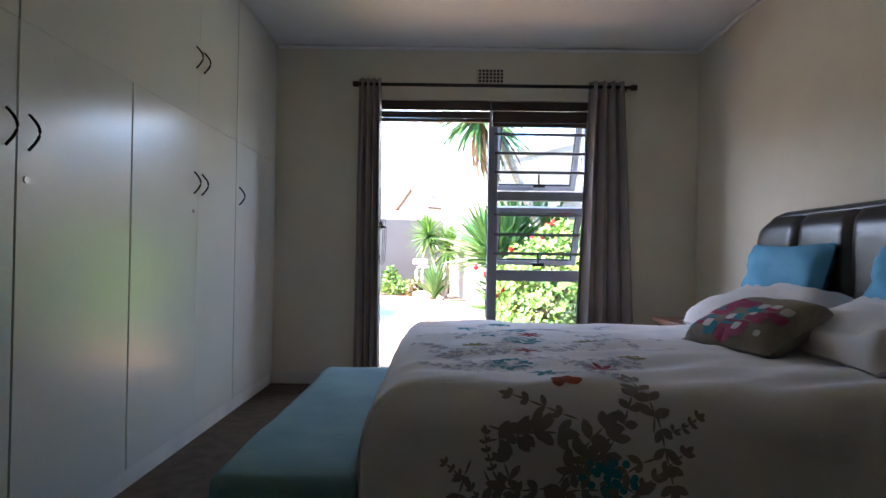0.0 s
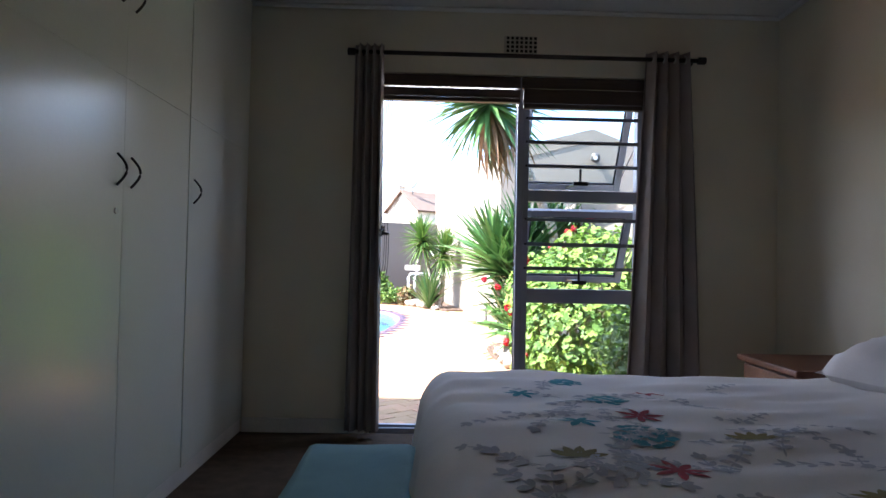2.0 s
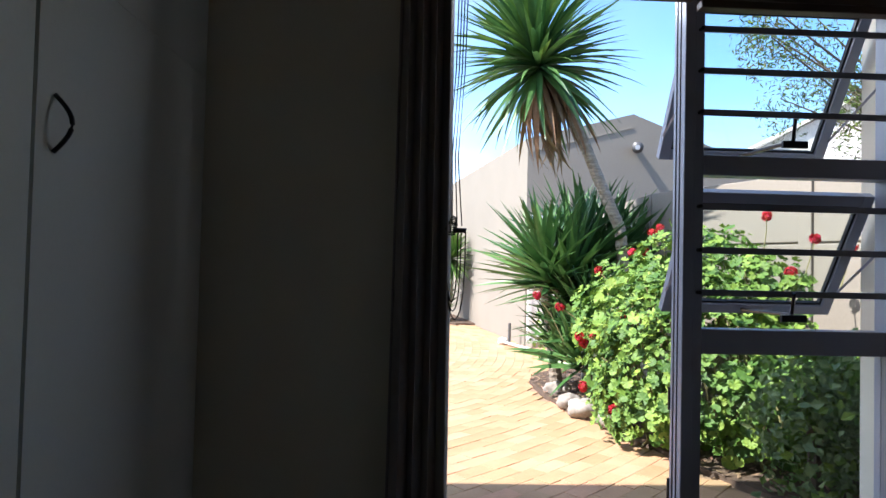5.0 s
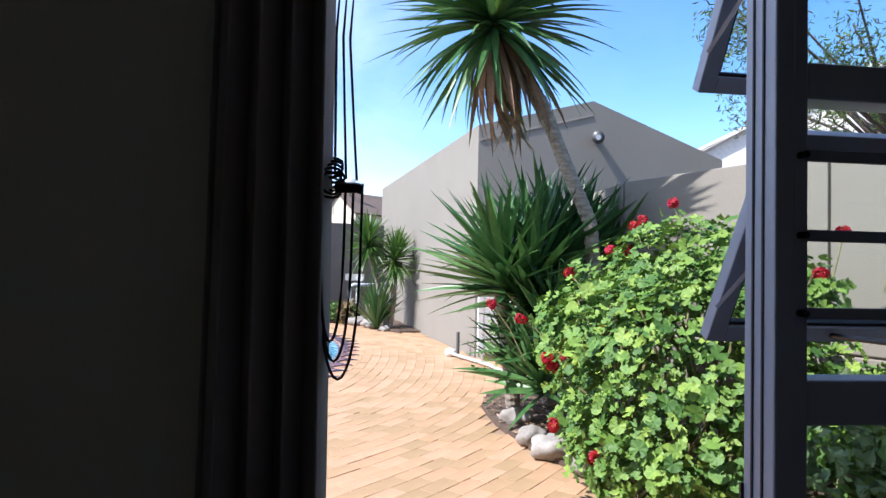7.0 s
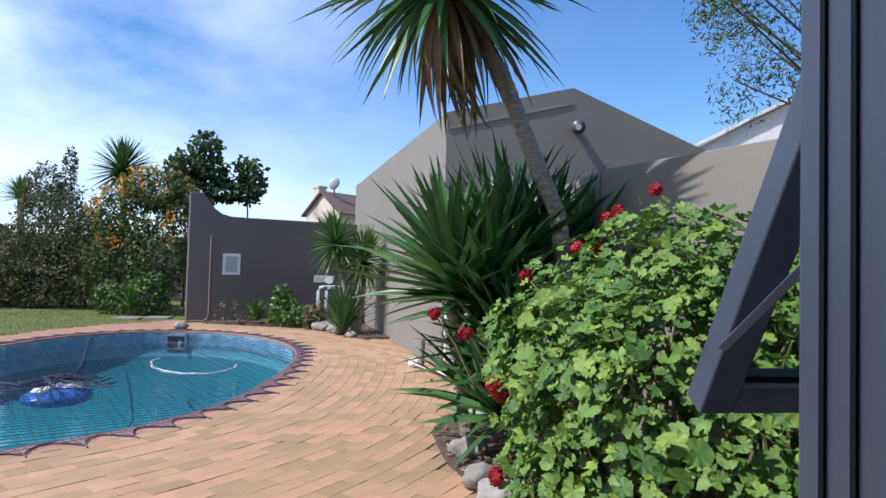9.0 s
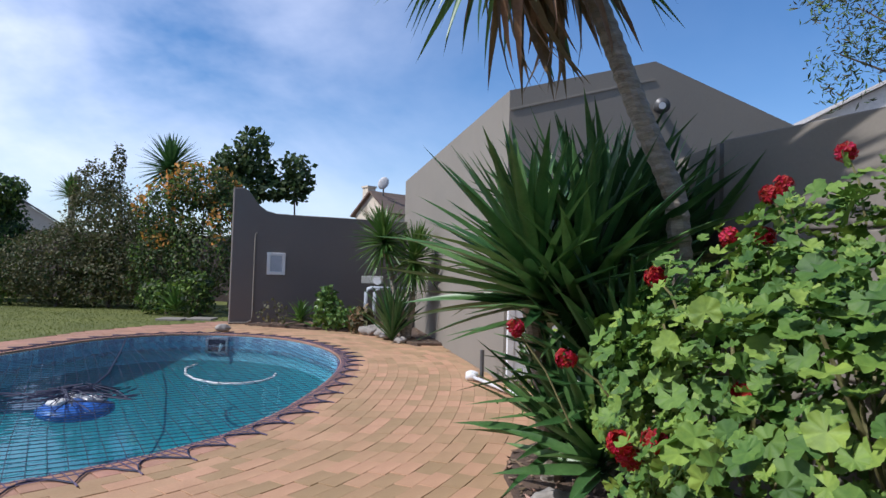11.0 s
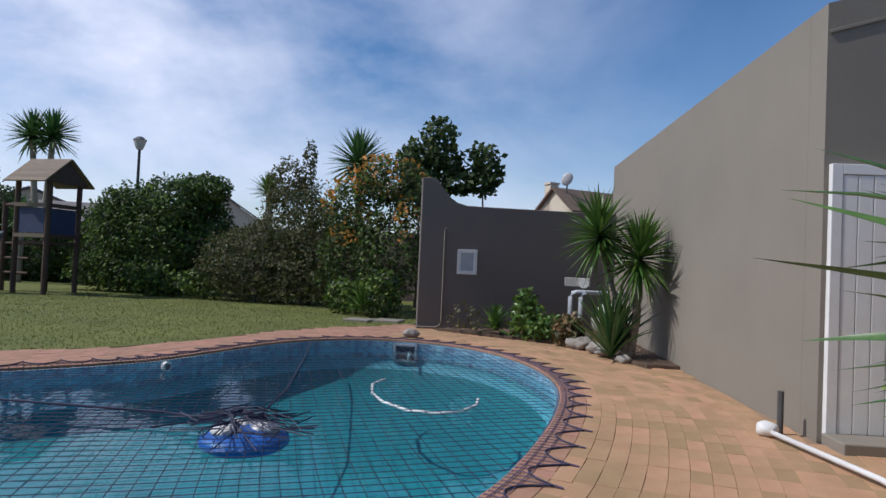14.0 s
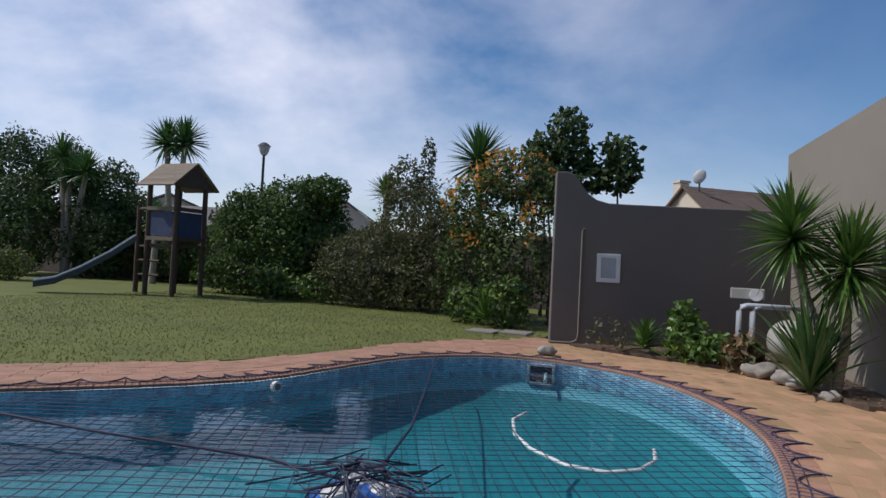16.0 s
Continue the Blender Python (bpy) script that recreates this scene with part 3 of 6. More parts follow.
def curtain(x0, x1, flare, folds, label):
    th = thing("curtain", label, "curtain", group="curtains at the garden door")
    n, rows = folds * 12, 26
    verts, faces = [], []
    for j in range(rows + 1):
        f = j / rows
        z = 2.285 - f * 2.245
        for i in range(n + 1):
            u = i / n
            a = u * folds * 2 * math.pi
            wob = 0.35 * math.sin(3 * f + 5 * u)
            x = x0 + (x1 - x0) * u + flare * f * (u - 0.5) + 0.008 * math.sin(2 * a)
            y = 4.60 + (0.045 - 0.008 * f) * math.sin(a + wob * f) + 0.012 * math.sin(4 * f + 9 * u) * f
            verts.append((x, y, z))
    for j in range(rows):
        for i in range(n):
            k = j * (n + 1) + i
            faces.append((k, k + 1, k + n + 2, k + n + 1))
    c = raw("cloth", verts, faces, M_CURTAIN, th, smooth=True)
    s = c.modifiers.new("thick", "SOLIDIFY")
    s.thickness = 0.003
    for k in range(folds):
        x = x0 + (x1 - x0) * (k + 0.5) / folds
        ring = [(x + 0.004, 4.60 + 0.024 * math.cos(t), 2.245 + 0.024 * math.sin(t)) for t in (2 * math.pi * q / 14 for q in range(14))]
        part("eyelet", tube(bmesh.new(), ring, 0.005, 5, closed=True), M_STEELRING, th)
    return th


curtain(-0.64, -0.475, 0.03, 4, "taupe eyelet curtain drawn aside beside the open doorway")
curtain(1.07, 1.33, 0.2, 4, "taupe eyelet curtain drawn aside next to the barred window")

vent = thing("air_vent", "cream perforated air vent above the curtain rod", "vent")
part("plate", boxes((0.24, 0.44, 4.690, 4.699, 2.285, 2.395)), M_VENT, vent, bevel=0.002)
for i in range(7):
    for j in range(4):
        x, z = 0.255 + i * 0.0275, 2.297 + j * 0.026
        # raised near-black block paints in the shade of a vent hole
        part("hole", boxes((x, x + 0.016, 4.6875, 4.6905, z, z + 0.016)), M_SHADOWGAP, vent)

# ---- wardrobe ----
WX = -1.27
ward = thing("wardrobe", "white melamine built-in wardrobe with dark arched handles, doors closed", "wardrobe")
# body coloured near-black so the gaps between doors look shaded
part("body", boxes((X0 + 0.005, WX - 0.024, Y0 + 0.005, Y1 - 0.005, 0.08, H - 0.004)), M_GAPSHADE, ward)
part("plinth", boxes((X0 + 0.005, WX - 0.012, Y0 + 0.005, Y1 - 0.005, 0.0, 0.08)), M_SKIRT, ward)
splits = [Y0 + 0.01, -0.20, 0.48, 1.16, 1.84, 2.52, 3.20, 3.79, Y1 - 0.02]
GAP = [0.0, 0.005, 0.0007, 0.005, 0.005, 0.006, 0.0007, 0.006, 0.0]
LOW, HIGH = (0.085, 1.6571, 1.325), (1.6579, H - 0.012, 1.965)


def wardrobe_door(a, b, level, hy):
    """One flat door between two heights of the plan, with its arched handle at hy."""
    z0, z1, hz = level
    d = part("door", boxes((WX - 0.02, WX, splits[a] + GAP[a], splits[b] - GAP[b], z0, z1)), M_MELA, ward, bevel=0.0006)
    if hy is not None:
        pts = [(WX + 0.002 + 0.034 * math.sin(math.pi * i / 10), hy, hz - 0.055 + 0.11 * i / 10) for i in range(11)]
        part("handle", tube(bmesh.new(), pts, 0.0046, 6), M_BLACK, d, "black arched handle", smooth=True)


for k in range(8):
    hy = splits[k] + 0.05 if k % 2 == 0 else splits[k + 1] - 0.05
    if k == 7:
        hy = splits[7] + 0.06
    wardrobe_door(k, k + 1, LOW, hy)
    if k not in (4, 5):
        wardrobe_door(k, k + 1, HIGH, None if k == 7 else hy)
wardrobe_door(4, 6, HIGH, splits[6] - 0.05)
for y in (1.88, 3.15):
    part("keyhole", tube(bmesh.new(), [(WX, y, 1.18), (WX + 0.006, y, 1.18)], 0.011, 10), M_STEELRING, ward)

# ---- bed and what lies on it ----
BX0, BX1, BY0, BY1, BZ = -0.17, 1.80, 1.60, 3.32, 0.615
bed = thing("bed", "double bed with a tall black padded leather headboard", "bed")
part("base", boxes((BX0 + 0.05, BX1, BY0 + 0.05, BY1 - 0.05, 0.06, 0.32)), M_WOODDARK, bed, bevel=0.02)
part("mattress", boxes((BX0 + 0.04, BX1, BY0 + 0.04, BY1 - 0.04, 0.32, 0.55)), M_SHEET, bed, bevel=0.05)
for x in (BX0 + 0.15, BX1 - 0.15):
    for y in (BY0 + 0.15, BY1 - 0.15):
        part("leg", boxes((x - 0.03, x + 0.03, y - 0.03, y + 0.03, 0.0, 0.06)), M_BLACK, bed)
board = part("headboard", boxes((1.84, 1.905, 1.50, 3.54, 0.02, 1.16)), M_LEATHER, bed, bevel=0.02)
for a, b in ((1.50, 1.90), (1.90, 2.31), (2.31, 2.72), (2.72, 3.13), (3.13, 3.54)):
    for z0, z1 in ((0.60, 1.21),):
        n = 12
        verts, faces = [], []
        for j in range(n + 1):
            for i in range(n + 1):
                u, v = i / n, j / n
                edge = (1 - 0.4 * (2 * u - 1) ** 14) * max(0.0, 1 - (2 * v - 1) ** 6) ** 0.5
                z = z0 + (z1 - z0) * v
                if z1 > 1.2 and (b > 3.4 or a < 1.6):
                    s = u if b > 3.4 else 1 - u
                    z -= 0.09 * v * max(0.0, s - 0.72) ** 2 / 0.0784
                verts.append((1.842 - 0.075 * edge, a + (b - a) * u, z))
        for j in range(n):
            for i in range(n):
                k = j * (n + 1) + i
                faces.append((k, k + n + 1, k + n + 2, k + 1))
        raw("headboard_pad", verts, faces, M_LEATHER, board, smooth=True)
part("headboard_cap", tube(bmesh.new(), [(1.868, 1.50, 0.70), (1.868, 1.50, 1.09), (1.868, 1.525, 1.15), (1.868, 1.58, 1.185), (1.868, 1.68, 1.20), (1.868, 3.36, 1.20), (1.868, 3.46, 1.185), (1.868, 3.515, 1.15), (1.868, 3.54, 1.09), (1.868, 3.54, 0.70)], 0.034, 10), M_LEATHER, board, smooth=True)


def duvet_z(x, y):
    """Height of the duvet top over the mattress, with soft folds."""
    v = Vector((x * 2.2, y * 2.2, 0.3))
    folds = 0.02 * noise.noise(v) + 0.014 * noise.noise(Vector((x * 3 + 2.0 * y, y * 9 - 3 * x, 1.0)))
    return BZ + 0.012 + folds + 0.02 * math.sin((y - BY0) / (BY1 - BY0) * math.pi)


def duvet_point(u, v):
    """u along the bed from foot to head, v across; both may run past the edge, where the cloth hangs down."""
    r = 0.13
    def roll(s, lo, drop_sign):
        d = lo - s if drop_sign < 0 else s - lo
        if d <= 0:
            return s, 0.0
        if d < r * 1.57:
            a = d / r
            return lo + drop_sign * r * math.sin(a), r * (1 - math.cos(a))
        return lo + drop_sign * (r + 0.06 * (d - r * 1.57)), r + (d - r * 1.57)
    x, dx = roll(u, BX0 + 0.10, -1)
    if v < (BY0 + BY1) / 2:
        y, dy = roll(v, BY0 + 0.10, -1)
    else:
        y, dy = roll(v, BY1 - 0.10, 1)
    drop = max(dx, dy) + 0.25 * min(dx, dy)
    z = duvet_z(x, y) - drop
    if drop > 0.08:
        w = 0.022 * min(1.0, (drop - 0.08) / 0.2)
        if dy > dx:
            y += (-1 if v < 2.4 else 1) * w * math.sin(u * 13 + 1.5 * math.sin(u * 4))
        else:
            x -= w * math.sin(v * 12 + 1.2 * math.sin(v * 5))
    return Vector((x, y, max(z, 0.10)))


verts, faces = [], []
NU, NV = 96, 110
for j in range(NV + 1):
    for i in range(NU + 1):
        verts.append(duvet_point(-0.51 + (1.52 + 0.51) * i / NU, BY0 - 0.36 + (BY1 - BY0 + 0.72) * j / NV))
for j in range(NV):
    for i in range(NU):
        k = j * (NU + 1) + i
        faces.append((k, k + 1, k + NU + 2, k + NU + 1))
duvet = tagged(new("duvet"), "white duvet printed with grey leaves, teal and red flowers", "duvet")
cover = raw("cover", verts, faces, M_DUVET, duvet, smooth=True)
sol = cover.modifiers.new("thick", "SOLIDIFY")
sol.thickness, sol.offset = 0.02, -1


def on_duvet(name, shapes, material):
    """Flat printed shapes laid on the cloth: lists of outlines in (u, v)."""
    vs, fs = [], []
    for s in shapes:
        c = sum((Vector(p) for p in s), Vector((0, 0))) / len(s)
        base = len(vs)
        ring = [c] + [Vector(p) for p in s]
        for p in ring:
            q = duvet_point(p.x, p.y)
            e = duvet_point(p.x + 0.01, p.y) - q
            f = duvet_point(p.x, p.y + 0.01) - q
            nrm = e.cross(f).normalized()
            vs.append(q + nrm * 0.0018)
        for i in range(len(s)):
            fs.append((base, base + 1 + i, base + 1 + (i + 1) % len(s)))
    return raw(name, vs, fs, material, cover, smooth=True)


def petal(x, y, a, length, width):
    d, s = Vector((math.cos(a), math.sin(a))), Vector((-math.sin(a), math.cos(a)))
    o = Vector((x, y))
    return [tuple(o + d * length * t + s * width * w) for t, w in ((0, 0), (0.2, 0.32), (0.5, 0.5), (0.8, 0.33), (1, 0), (0.8, -0.33), (0.5, -0.5), (0.2, -0.32))]


def disc(x, y, r):
    return [(x + r * math.cos(a), y + r * math.sin(a)) for a in (2 * math.pi * k / 10 for k in range(10))]


rng = random.Random(11)
grey, pale, teal, red, orange, olive = [], [], [], [], [], []


def leaf_spray(x, y, a, count, step, size, target):
    for k in range(count):
        a += rng.uniform(-0.25, 0.25)
        x, y = x + step * math.cos(a), y + step * math.sin(a)
        for s in (-1, 1):
            target.append(petal(x, y, a + s * rng.uniform(0.6, 1.1), size * rng.uniform(0.8, 1.2), size * 0.55))
        target.append(petal(x - step * math.cos(a), y - step * math.sin(a), a, step, 0.006))
    target.append(petal(x, y, a, size * 1.2, size * 0.6))


for u, v, a, c, st, sz in ((0.34, 1.30, 0.6, 5, 0.07, 0.075), (0.38, 1.30, 2.2, 4, 0.07, 0.07), (0.50, 1.38, 1.2, 4, 0.065, 0.07), (0.62, 1.28, 0.2, 5, 0.06, 0.06), (0.70, 1.36, 1.0, 5, 0.055, 0.055),
                           (0.26, 1.42, 1.8, 5, 0.035, 0.035), (0.22, 1.36, 2.4, 6, 0.035, 0.032), (0.30, 1.28, 2.6, 5, 0.035, 0.032), (0.78, 1.50, 0.3, 5, 0.04, 0.04)):
    leaf_spray(u * 0.77 - 0.06, v, a, c, st * 0.62, sz * 0.52, grey)
for k in range(14):
    leaf_spray(rng.uniform(0.0, 0.62), rng.uniform(1.32, 1.68), rng.uniform(0, 6.28), rng.randint(3, 6), 0.045, rng.uniform(0.03, 0.055), grey)
for k in range(64):
    leaf_spray(rng.uniform(0.02, 0.75), rng.uniform(1.72, 3.1), rng.uniform(0, 6.28), rng.randint(3, 6), 0.036, rng.uniform(0.02, 0.034), pale)
for u, v, r in ((0.33, 2.75, 0.06), (0.30, 2.35, 0.07), (0.28, 3.05, 0.05), (0.22, 1.95, 0.065), (0.42, 1.38, 0.075)):
    for q in range(46):
        a, d = rng.uniform(0, 6.28), r * rng.random() ** 0.5
        teal.append(disc(u + d * math.cos(a), v + d * math.sin(a), 0.010))
for u, v in ((0.18, 2.45), (0.30, 1.80), (0.10, 2.85)):
    for q in range(6):
        teal.append(petal(u, v, q * 1.05, 0.055, 0.022))
for u, v in ((0.36, 2.55), (0.48, 1.86), (0.30, 2.15), (0.5, 2.9)):
    for q in range(7):
        red.append(petal(u, v, q * 0.9, 0.062, 0.02))
for a, ln in ((0.4, 0.055), (1.2, 0.045), (2.4, 0.045), (3.1, 0.035)):
    orange.append(petal(0.33, 1.66, a, ln, 0.036))
for u, v in ((0.6, 2.0), (0.55, 2.35), (0.12, 2.2)):
    for q in range(5):
        olive.append(petal(u, v, q * 0.5 + 0.3, 0.07, 0.025))
for nm, sh, mt in (("leaf_print", grey, M_PRINTGREY), ("pale_leaf_print", pale, M_PRINTPALE), ("teal_flower_print", teal, M_PRINTTEAL), ("red_flower_print", red, M_PRINTRED), ("butterfly_print", orange, M_PRINTORANGE), ("olive_sprig_print", olive, M_PRINTOLIVE)):
    if nm in ("red_flower_print", "olive_sprig_print"):
        size = 7 if nm == "red_flower_print" else 5
        for k in range(0, len(sh), size):
            on_duvet(nm, sh[k:k + size], mt)
    else:
        tagged(on_duvet(nm, sh, mt), kind="stuff")


def pillow(name, label, m, size, material, category="pillow", puff=0.5):
    w, d, h = size
    n = 16
    verts, faces = [], []
    for s in (1, -1):
        for j in range(n + 1):
            for i in range(n + 1):
                u, v = 2 * i / n - 1, 2 * j / n - 1
                t = (max(0.0, 1 - u ** 4) * max(0.0, 1 - v ** 4)) ** puff
                pinch = 1 - 0.07 * (1 - abs(u)) * abs(v) ** 3
                pinch2 = 1 - 0.07 * (1 - abs(v)) * abs(u) ** 3
                wr = (0.012 if w < 0.4 else 0.030) * noise.noise(Vector((u * 2.4, v * 2.4, s + w * 7))) + (0.0 if w < 0.4 else 0.022) * noise.noise(Vector((u * 6 + v * 3, v * 5, w * 9)))
                verts.append((u * w / 2 * pinch2, v * d / 2 * pinch, s * (h / 2 * t) + wr * t))
    k0 = (n + 1) ** 2
    for j in range(n):
        for i in range(n):
            k = j * (n + 1) + i
            faces.append((k, k + 1, k + n + 2, k + n + 1))
            faces.append((k0 + k, k0 + k + n + 1, k0 + k + n + 2, k0 + k + 1))
    ob = raw(name, verts, faces, material, smooth=True)
    ob.matrix_basis = m
    return tagged(ob, label, category)


pillow("pillow", "bright blue crumpled pillow leaning on the headboard", pose(1.68, 3.08, 0.85, 0, -76, 3), (0.42, 0.66, 0.15), M_BLUECLOTH)
pillow("pillow", "bright blue crumpled pillow leaning on the headboard", pose(1.68, 2.15, 0.83, 0, -74, -4), (0.42, 0.68, 0.15), M_BLUECLOTH)
pillow("pillow", "white floral pillow lying at the head of the bed", pose(1.50, 2.90, 0.72, 0, -16, 8), (0.48, 0.70, 0.20), M_SHEET)
pillow("pillow", "white floral pillow lying at the head of the bed", pose(1.50, 2.12, 0.71, 0, -16, -4), (0.48, 0.70, 0.20), M_SHEET)
cush = pillow("cushion", "small printed cushion with crimson and teal flowers", pose(1.18, 2.34, 0.715, 0, -22, 20), (0.36, 0.42, 0.15), M_CUSHION, "cushion")
rng = random.Random(5)
for mt, nm, cnt in ((M_PINK, "crimson_print", 16), (M_PRINTTEAL, "teal_print", 6), (M_SHEET, "white_print", 9)):
    for q in range(cnt):
        vs, fs = [], []
        cx, cy, r = rng.uniform(-0.14, 0.04), rng.uniform(-0.16, 0.18), rng.uniform(0.02, 0.045) * (0.5 if mt is M_SHEET else 1)
        b = len(vs)
        for a in range(9):
            rr = 0 if a == 0 else r * (1 + 0.2 * (a % 2))
            x, y = cx + rr * math.cos(a * 0.785), cy + rr * math.sin(a * 0.785)
            u, v = x / 0.18, y / 0.21
            t = (max(0.0, 1 - u ** 4) * max(0.0, 1 - v ** 4)) ** 0.5
            vs.append((x, y, 0.075 * t + 0.012 * noise.noise(Vector((u * 2.4, v * 2.4, 1 + 0.36 * 7))) * t + (0.003 if mt is not M_SHEET else 0.005)))
        fs += [(b, b + i, b + (i % 8) + 1) for i in range(1, 9)]
        raw(nm, vs, fs, mt, cush)

bench = thing("ottoman_bench", "long bench under a pale aqua fitted cover", "bench")
bm = boxes((-0.57, -0.205, 1.52, 3.08, 0.04, 0.42))
bmesh.ops.subdivide_edges(bm, edges=bm.edges[:], cuts=10, use_grid_fill=True)
for v in bm.verts:
    if v.co.z > 0.1:
        v.co += Vector((0.01 * noise.noise(v.co * 5), 0.01 * noise.noise(v.co * 5 + Vector((7, 0, 0))), 0.008 * noise.noise(v.co * 4 + Vector((0, 9, 0)))))
part("cover", bm, M_BENCH, bench, smooth=True, bevel=0.03)
for x in (-0.53, -0.25):
    for y in (1.56, 3.04):
        part("foot", boxes((x - 0.025, x + 0.025, y - 0.025, y + 0.025, 0.0, 0.04)), M_BLACK, bench)

table = thing("bedside_table", "reddish brown wooden bedside table beside the bed", "bedside table")
part("top", boxes((1.40, 1.90, 3.62, 4.14, 0.56, 0.59)), M_REDWOOD, table, bevel=0.006)
part("body", boxes((1.43, 1.90, 3.65, 4.11, 0.08, 0.56)), M_REDWOOD, table)
for z in (0.10, 0.34):
    d = part("drawer", boxes((1.412, 1.43, 3.67, 4.09, z, z + 0.21)), M_REDWOOD, table, bevel=0.004)
    part("knob", tube(bmesh.new(), [(1.412, 3.88, z + 0.105), (1.39, 3.88, z + 0.105)], 0.013, 10), M_BLACK, d)
for x in (1.46, 1.87):
    for y in (3.68, 4.08):
        part("foot", boxes((x - 0.02, x + 0.02, y - 0.02, y + 0.02, 0.0, 0.08)), M_REDWOOD, table)

# ---- outbuilding beside the pool ----
G = Matrix.Translation((1.0, 11.53, 0)) @ Matrix.Rotation(math.atan2(0.15, 0.99), 4, "Z")
garage = thing("outbuilding", "taupe plastered outbuilding with a shallow gable and a white side door", "building")
part("wall", slab([(0, -0.1), (0, 2.94), (1.65, 3.41), (3.75, 2.74), (3.75, -0.1)], 0.22, G), M_RENDER, garage)
part("wall", boxes((0.0, 0.22, 0.222, 7.0, -0.1, 2.94), m=G), M_RENDER, garage)
part("wall", boxes((0.222, 3.75, 6.78, 7.0, -0.1, 2.94), m=G), M_RENDER, garage)
part("wall", boxes((3.53, 3.75, 0.222, 6.778, -0.1, 2.70), m=G), M_RENDER, garage)
part("roof", boxes((0.225, 3.525, 0.225, 6.775, 2.55, 2.62), m=G), M_GREYTILE, garage)
band = math.atan2(0.47, 1.65)
part("roof_band", boxes((0.0, 1.70, -0.012, -0.001, -0.012, 0.012), m=G @ Matrix.Translation((0.01, 0, 2.74)) @ Matrix.Rotation(-band, 4, "Y")), M_RENDER, garage, bevel=0.003)
gdoor = part("door", boxes((0.10, 0.92, -0.035, -0.012, 0.02, 1.76), m=G), M_DOORWHITE, garage, "white painted boarded side door", bevel=0.003)
part("door_frame", boxes((0.03, 0.10, -0.05, -0.002, -0.04, 1.83), (0.92, 0.99, -0.05, -0.002, -0.04, 1.83), (0.10, 0.92, -0.05, -0.002, 1.76, 1.83), m=G), M_DOORWHITE, garage, bevel=0.004)
for k in range(8):
    part("board", boxes((0.104 + 0.1018 * k, 0.201 + 0.1018 * k, -0.045, -0.036, 0.025, 1.755), m=G), M_DOORWHITE, gdoor, bevel=0.004)
part("door_handle", tube(bmesh.new(), [G @ Vector(p) for p in ((0.86, -0.04, 0.95), (0.86, -0.09, 0.95), (0.76, -0.09, 0.95))], 0.011, 8), M_STEELRING, gdoor)
part("doorstep", boxes((0.0, 1.05, -0.32, -0.055, -0.08, 0.03), m=G), M_RENDER, garage, bevel=0.01)
spot = thing("wall_lamp", "round dark grey spotlight on the gable wall", "lamp")
lp = G @ Vector((1.68, 0, 2.90))
part("wall_plate", tube(bmesh.new(), [lp, lp + Vector((0, -0.04, 0))], 0.05, 12), M_LAMPGREY, spot)
part("housing", tube(bmesh.new(), [lp + Vector((0, -0.04, 0)), lp + Vector((-0.01, -0.10, 0.0)), lp + Vector((-0.03, -0.20, -0.03))], 0.05, 14, taper=0.085), M_LAMPGREY, spot, smooth=True)
part("lens", tube(bmesh.new(), [lp + Vector((-0.03, -0.201, -0.03)), lp + Vector((-0.032, -0.21, -0.032))], 0.036, 14), M_GREYPIPE, spot)

# pool-side wall
F = Matrix.Translation((-3.22, 16.95, 0)) @ Matrix.Rotation(math.atan2(1.15, 3.2), 4, "Z")
outline = [(0, -0.1), (0, 2.49), (0.16, 2.50), (0.26, 2.46), (0.36, 2.33), (0.47, 2.19), (0.60, 2.10), (0.78, 2.055), (1.1, 2.05), (3.5, 2.05), (3.5, -0.1)]
pwall = tagged(link("garden_wall", slab(outline, 0.16, F), M_RENDERDARK, bevel=0.015), "dark taupe plastered wall with a curved raised end", "wall")
fr = thing("wall_box", "white framed meter window set on the dark wall", "wall box")
wx0, wx1, wz0, wz1 = 0.64, 0.98, 0.89, 1.31
part("frame", boxes((wx0, wx0 + 0.06, -0.03, -0.001, wz0, wz1), (wx1 - 0.06, wx1, -0.03, -0.001, wz0, wz1), (wx0 + 0.06, wx1 - 0.06, -0.03, -0.001, wz1 - 0.06, wz1), (wx0 + 0.06, wx1 - 0.06, -0.03, -0.001, wz0, wz0 + 0.06), m=F), M_WHITEPLASTIC, fr, bevel=0.006)
part("panel", boxes((wx0 + 0.06, wx1 - 0.06, -0.014, -0.002, wz0 + 0.06, wz1 - 0.06), m=F), M_GREYPIPE, fr)
conduit = thing("conduit_pipe", "thin painted conduit running down the dark wall", "pipe")
part("pipe", tube(bmesh.new(), [F @ Vector(p) for p in ((0.45, -0.01, 1.66), (0.42, -0.02, 1.66), (0.41, -0.02, 1.62), (0.41, -0.02, 0.10), (0.38, -0.03, 0.02), (0.30, -0.04, -0.01), (-0.02, -0.04, -0.01))], 0.014, 6), M_RENDER, conduit)

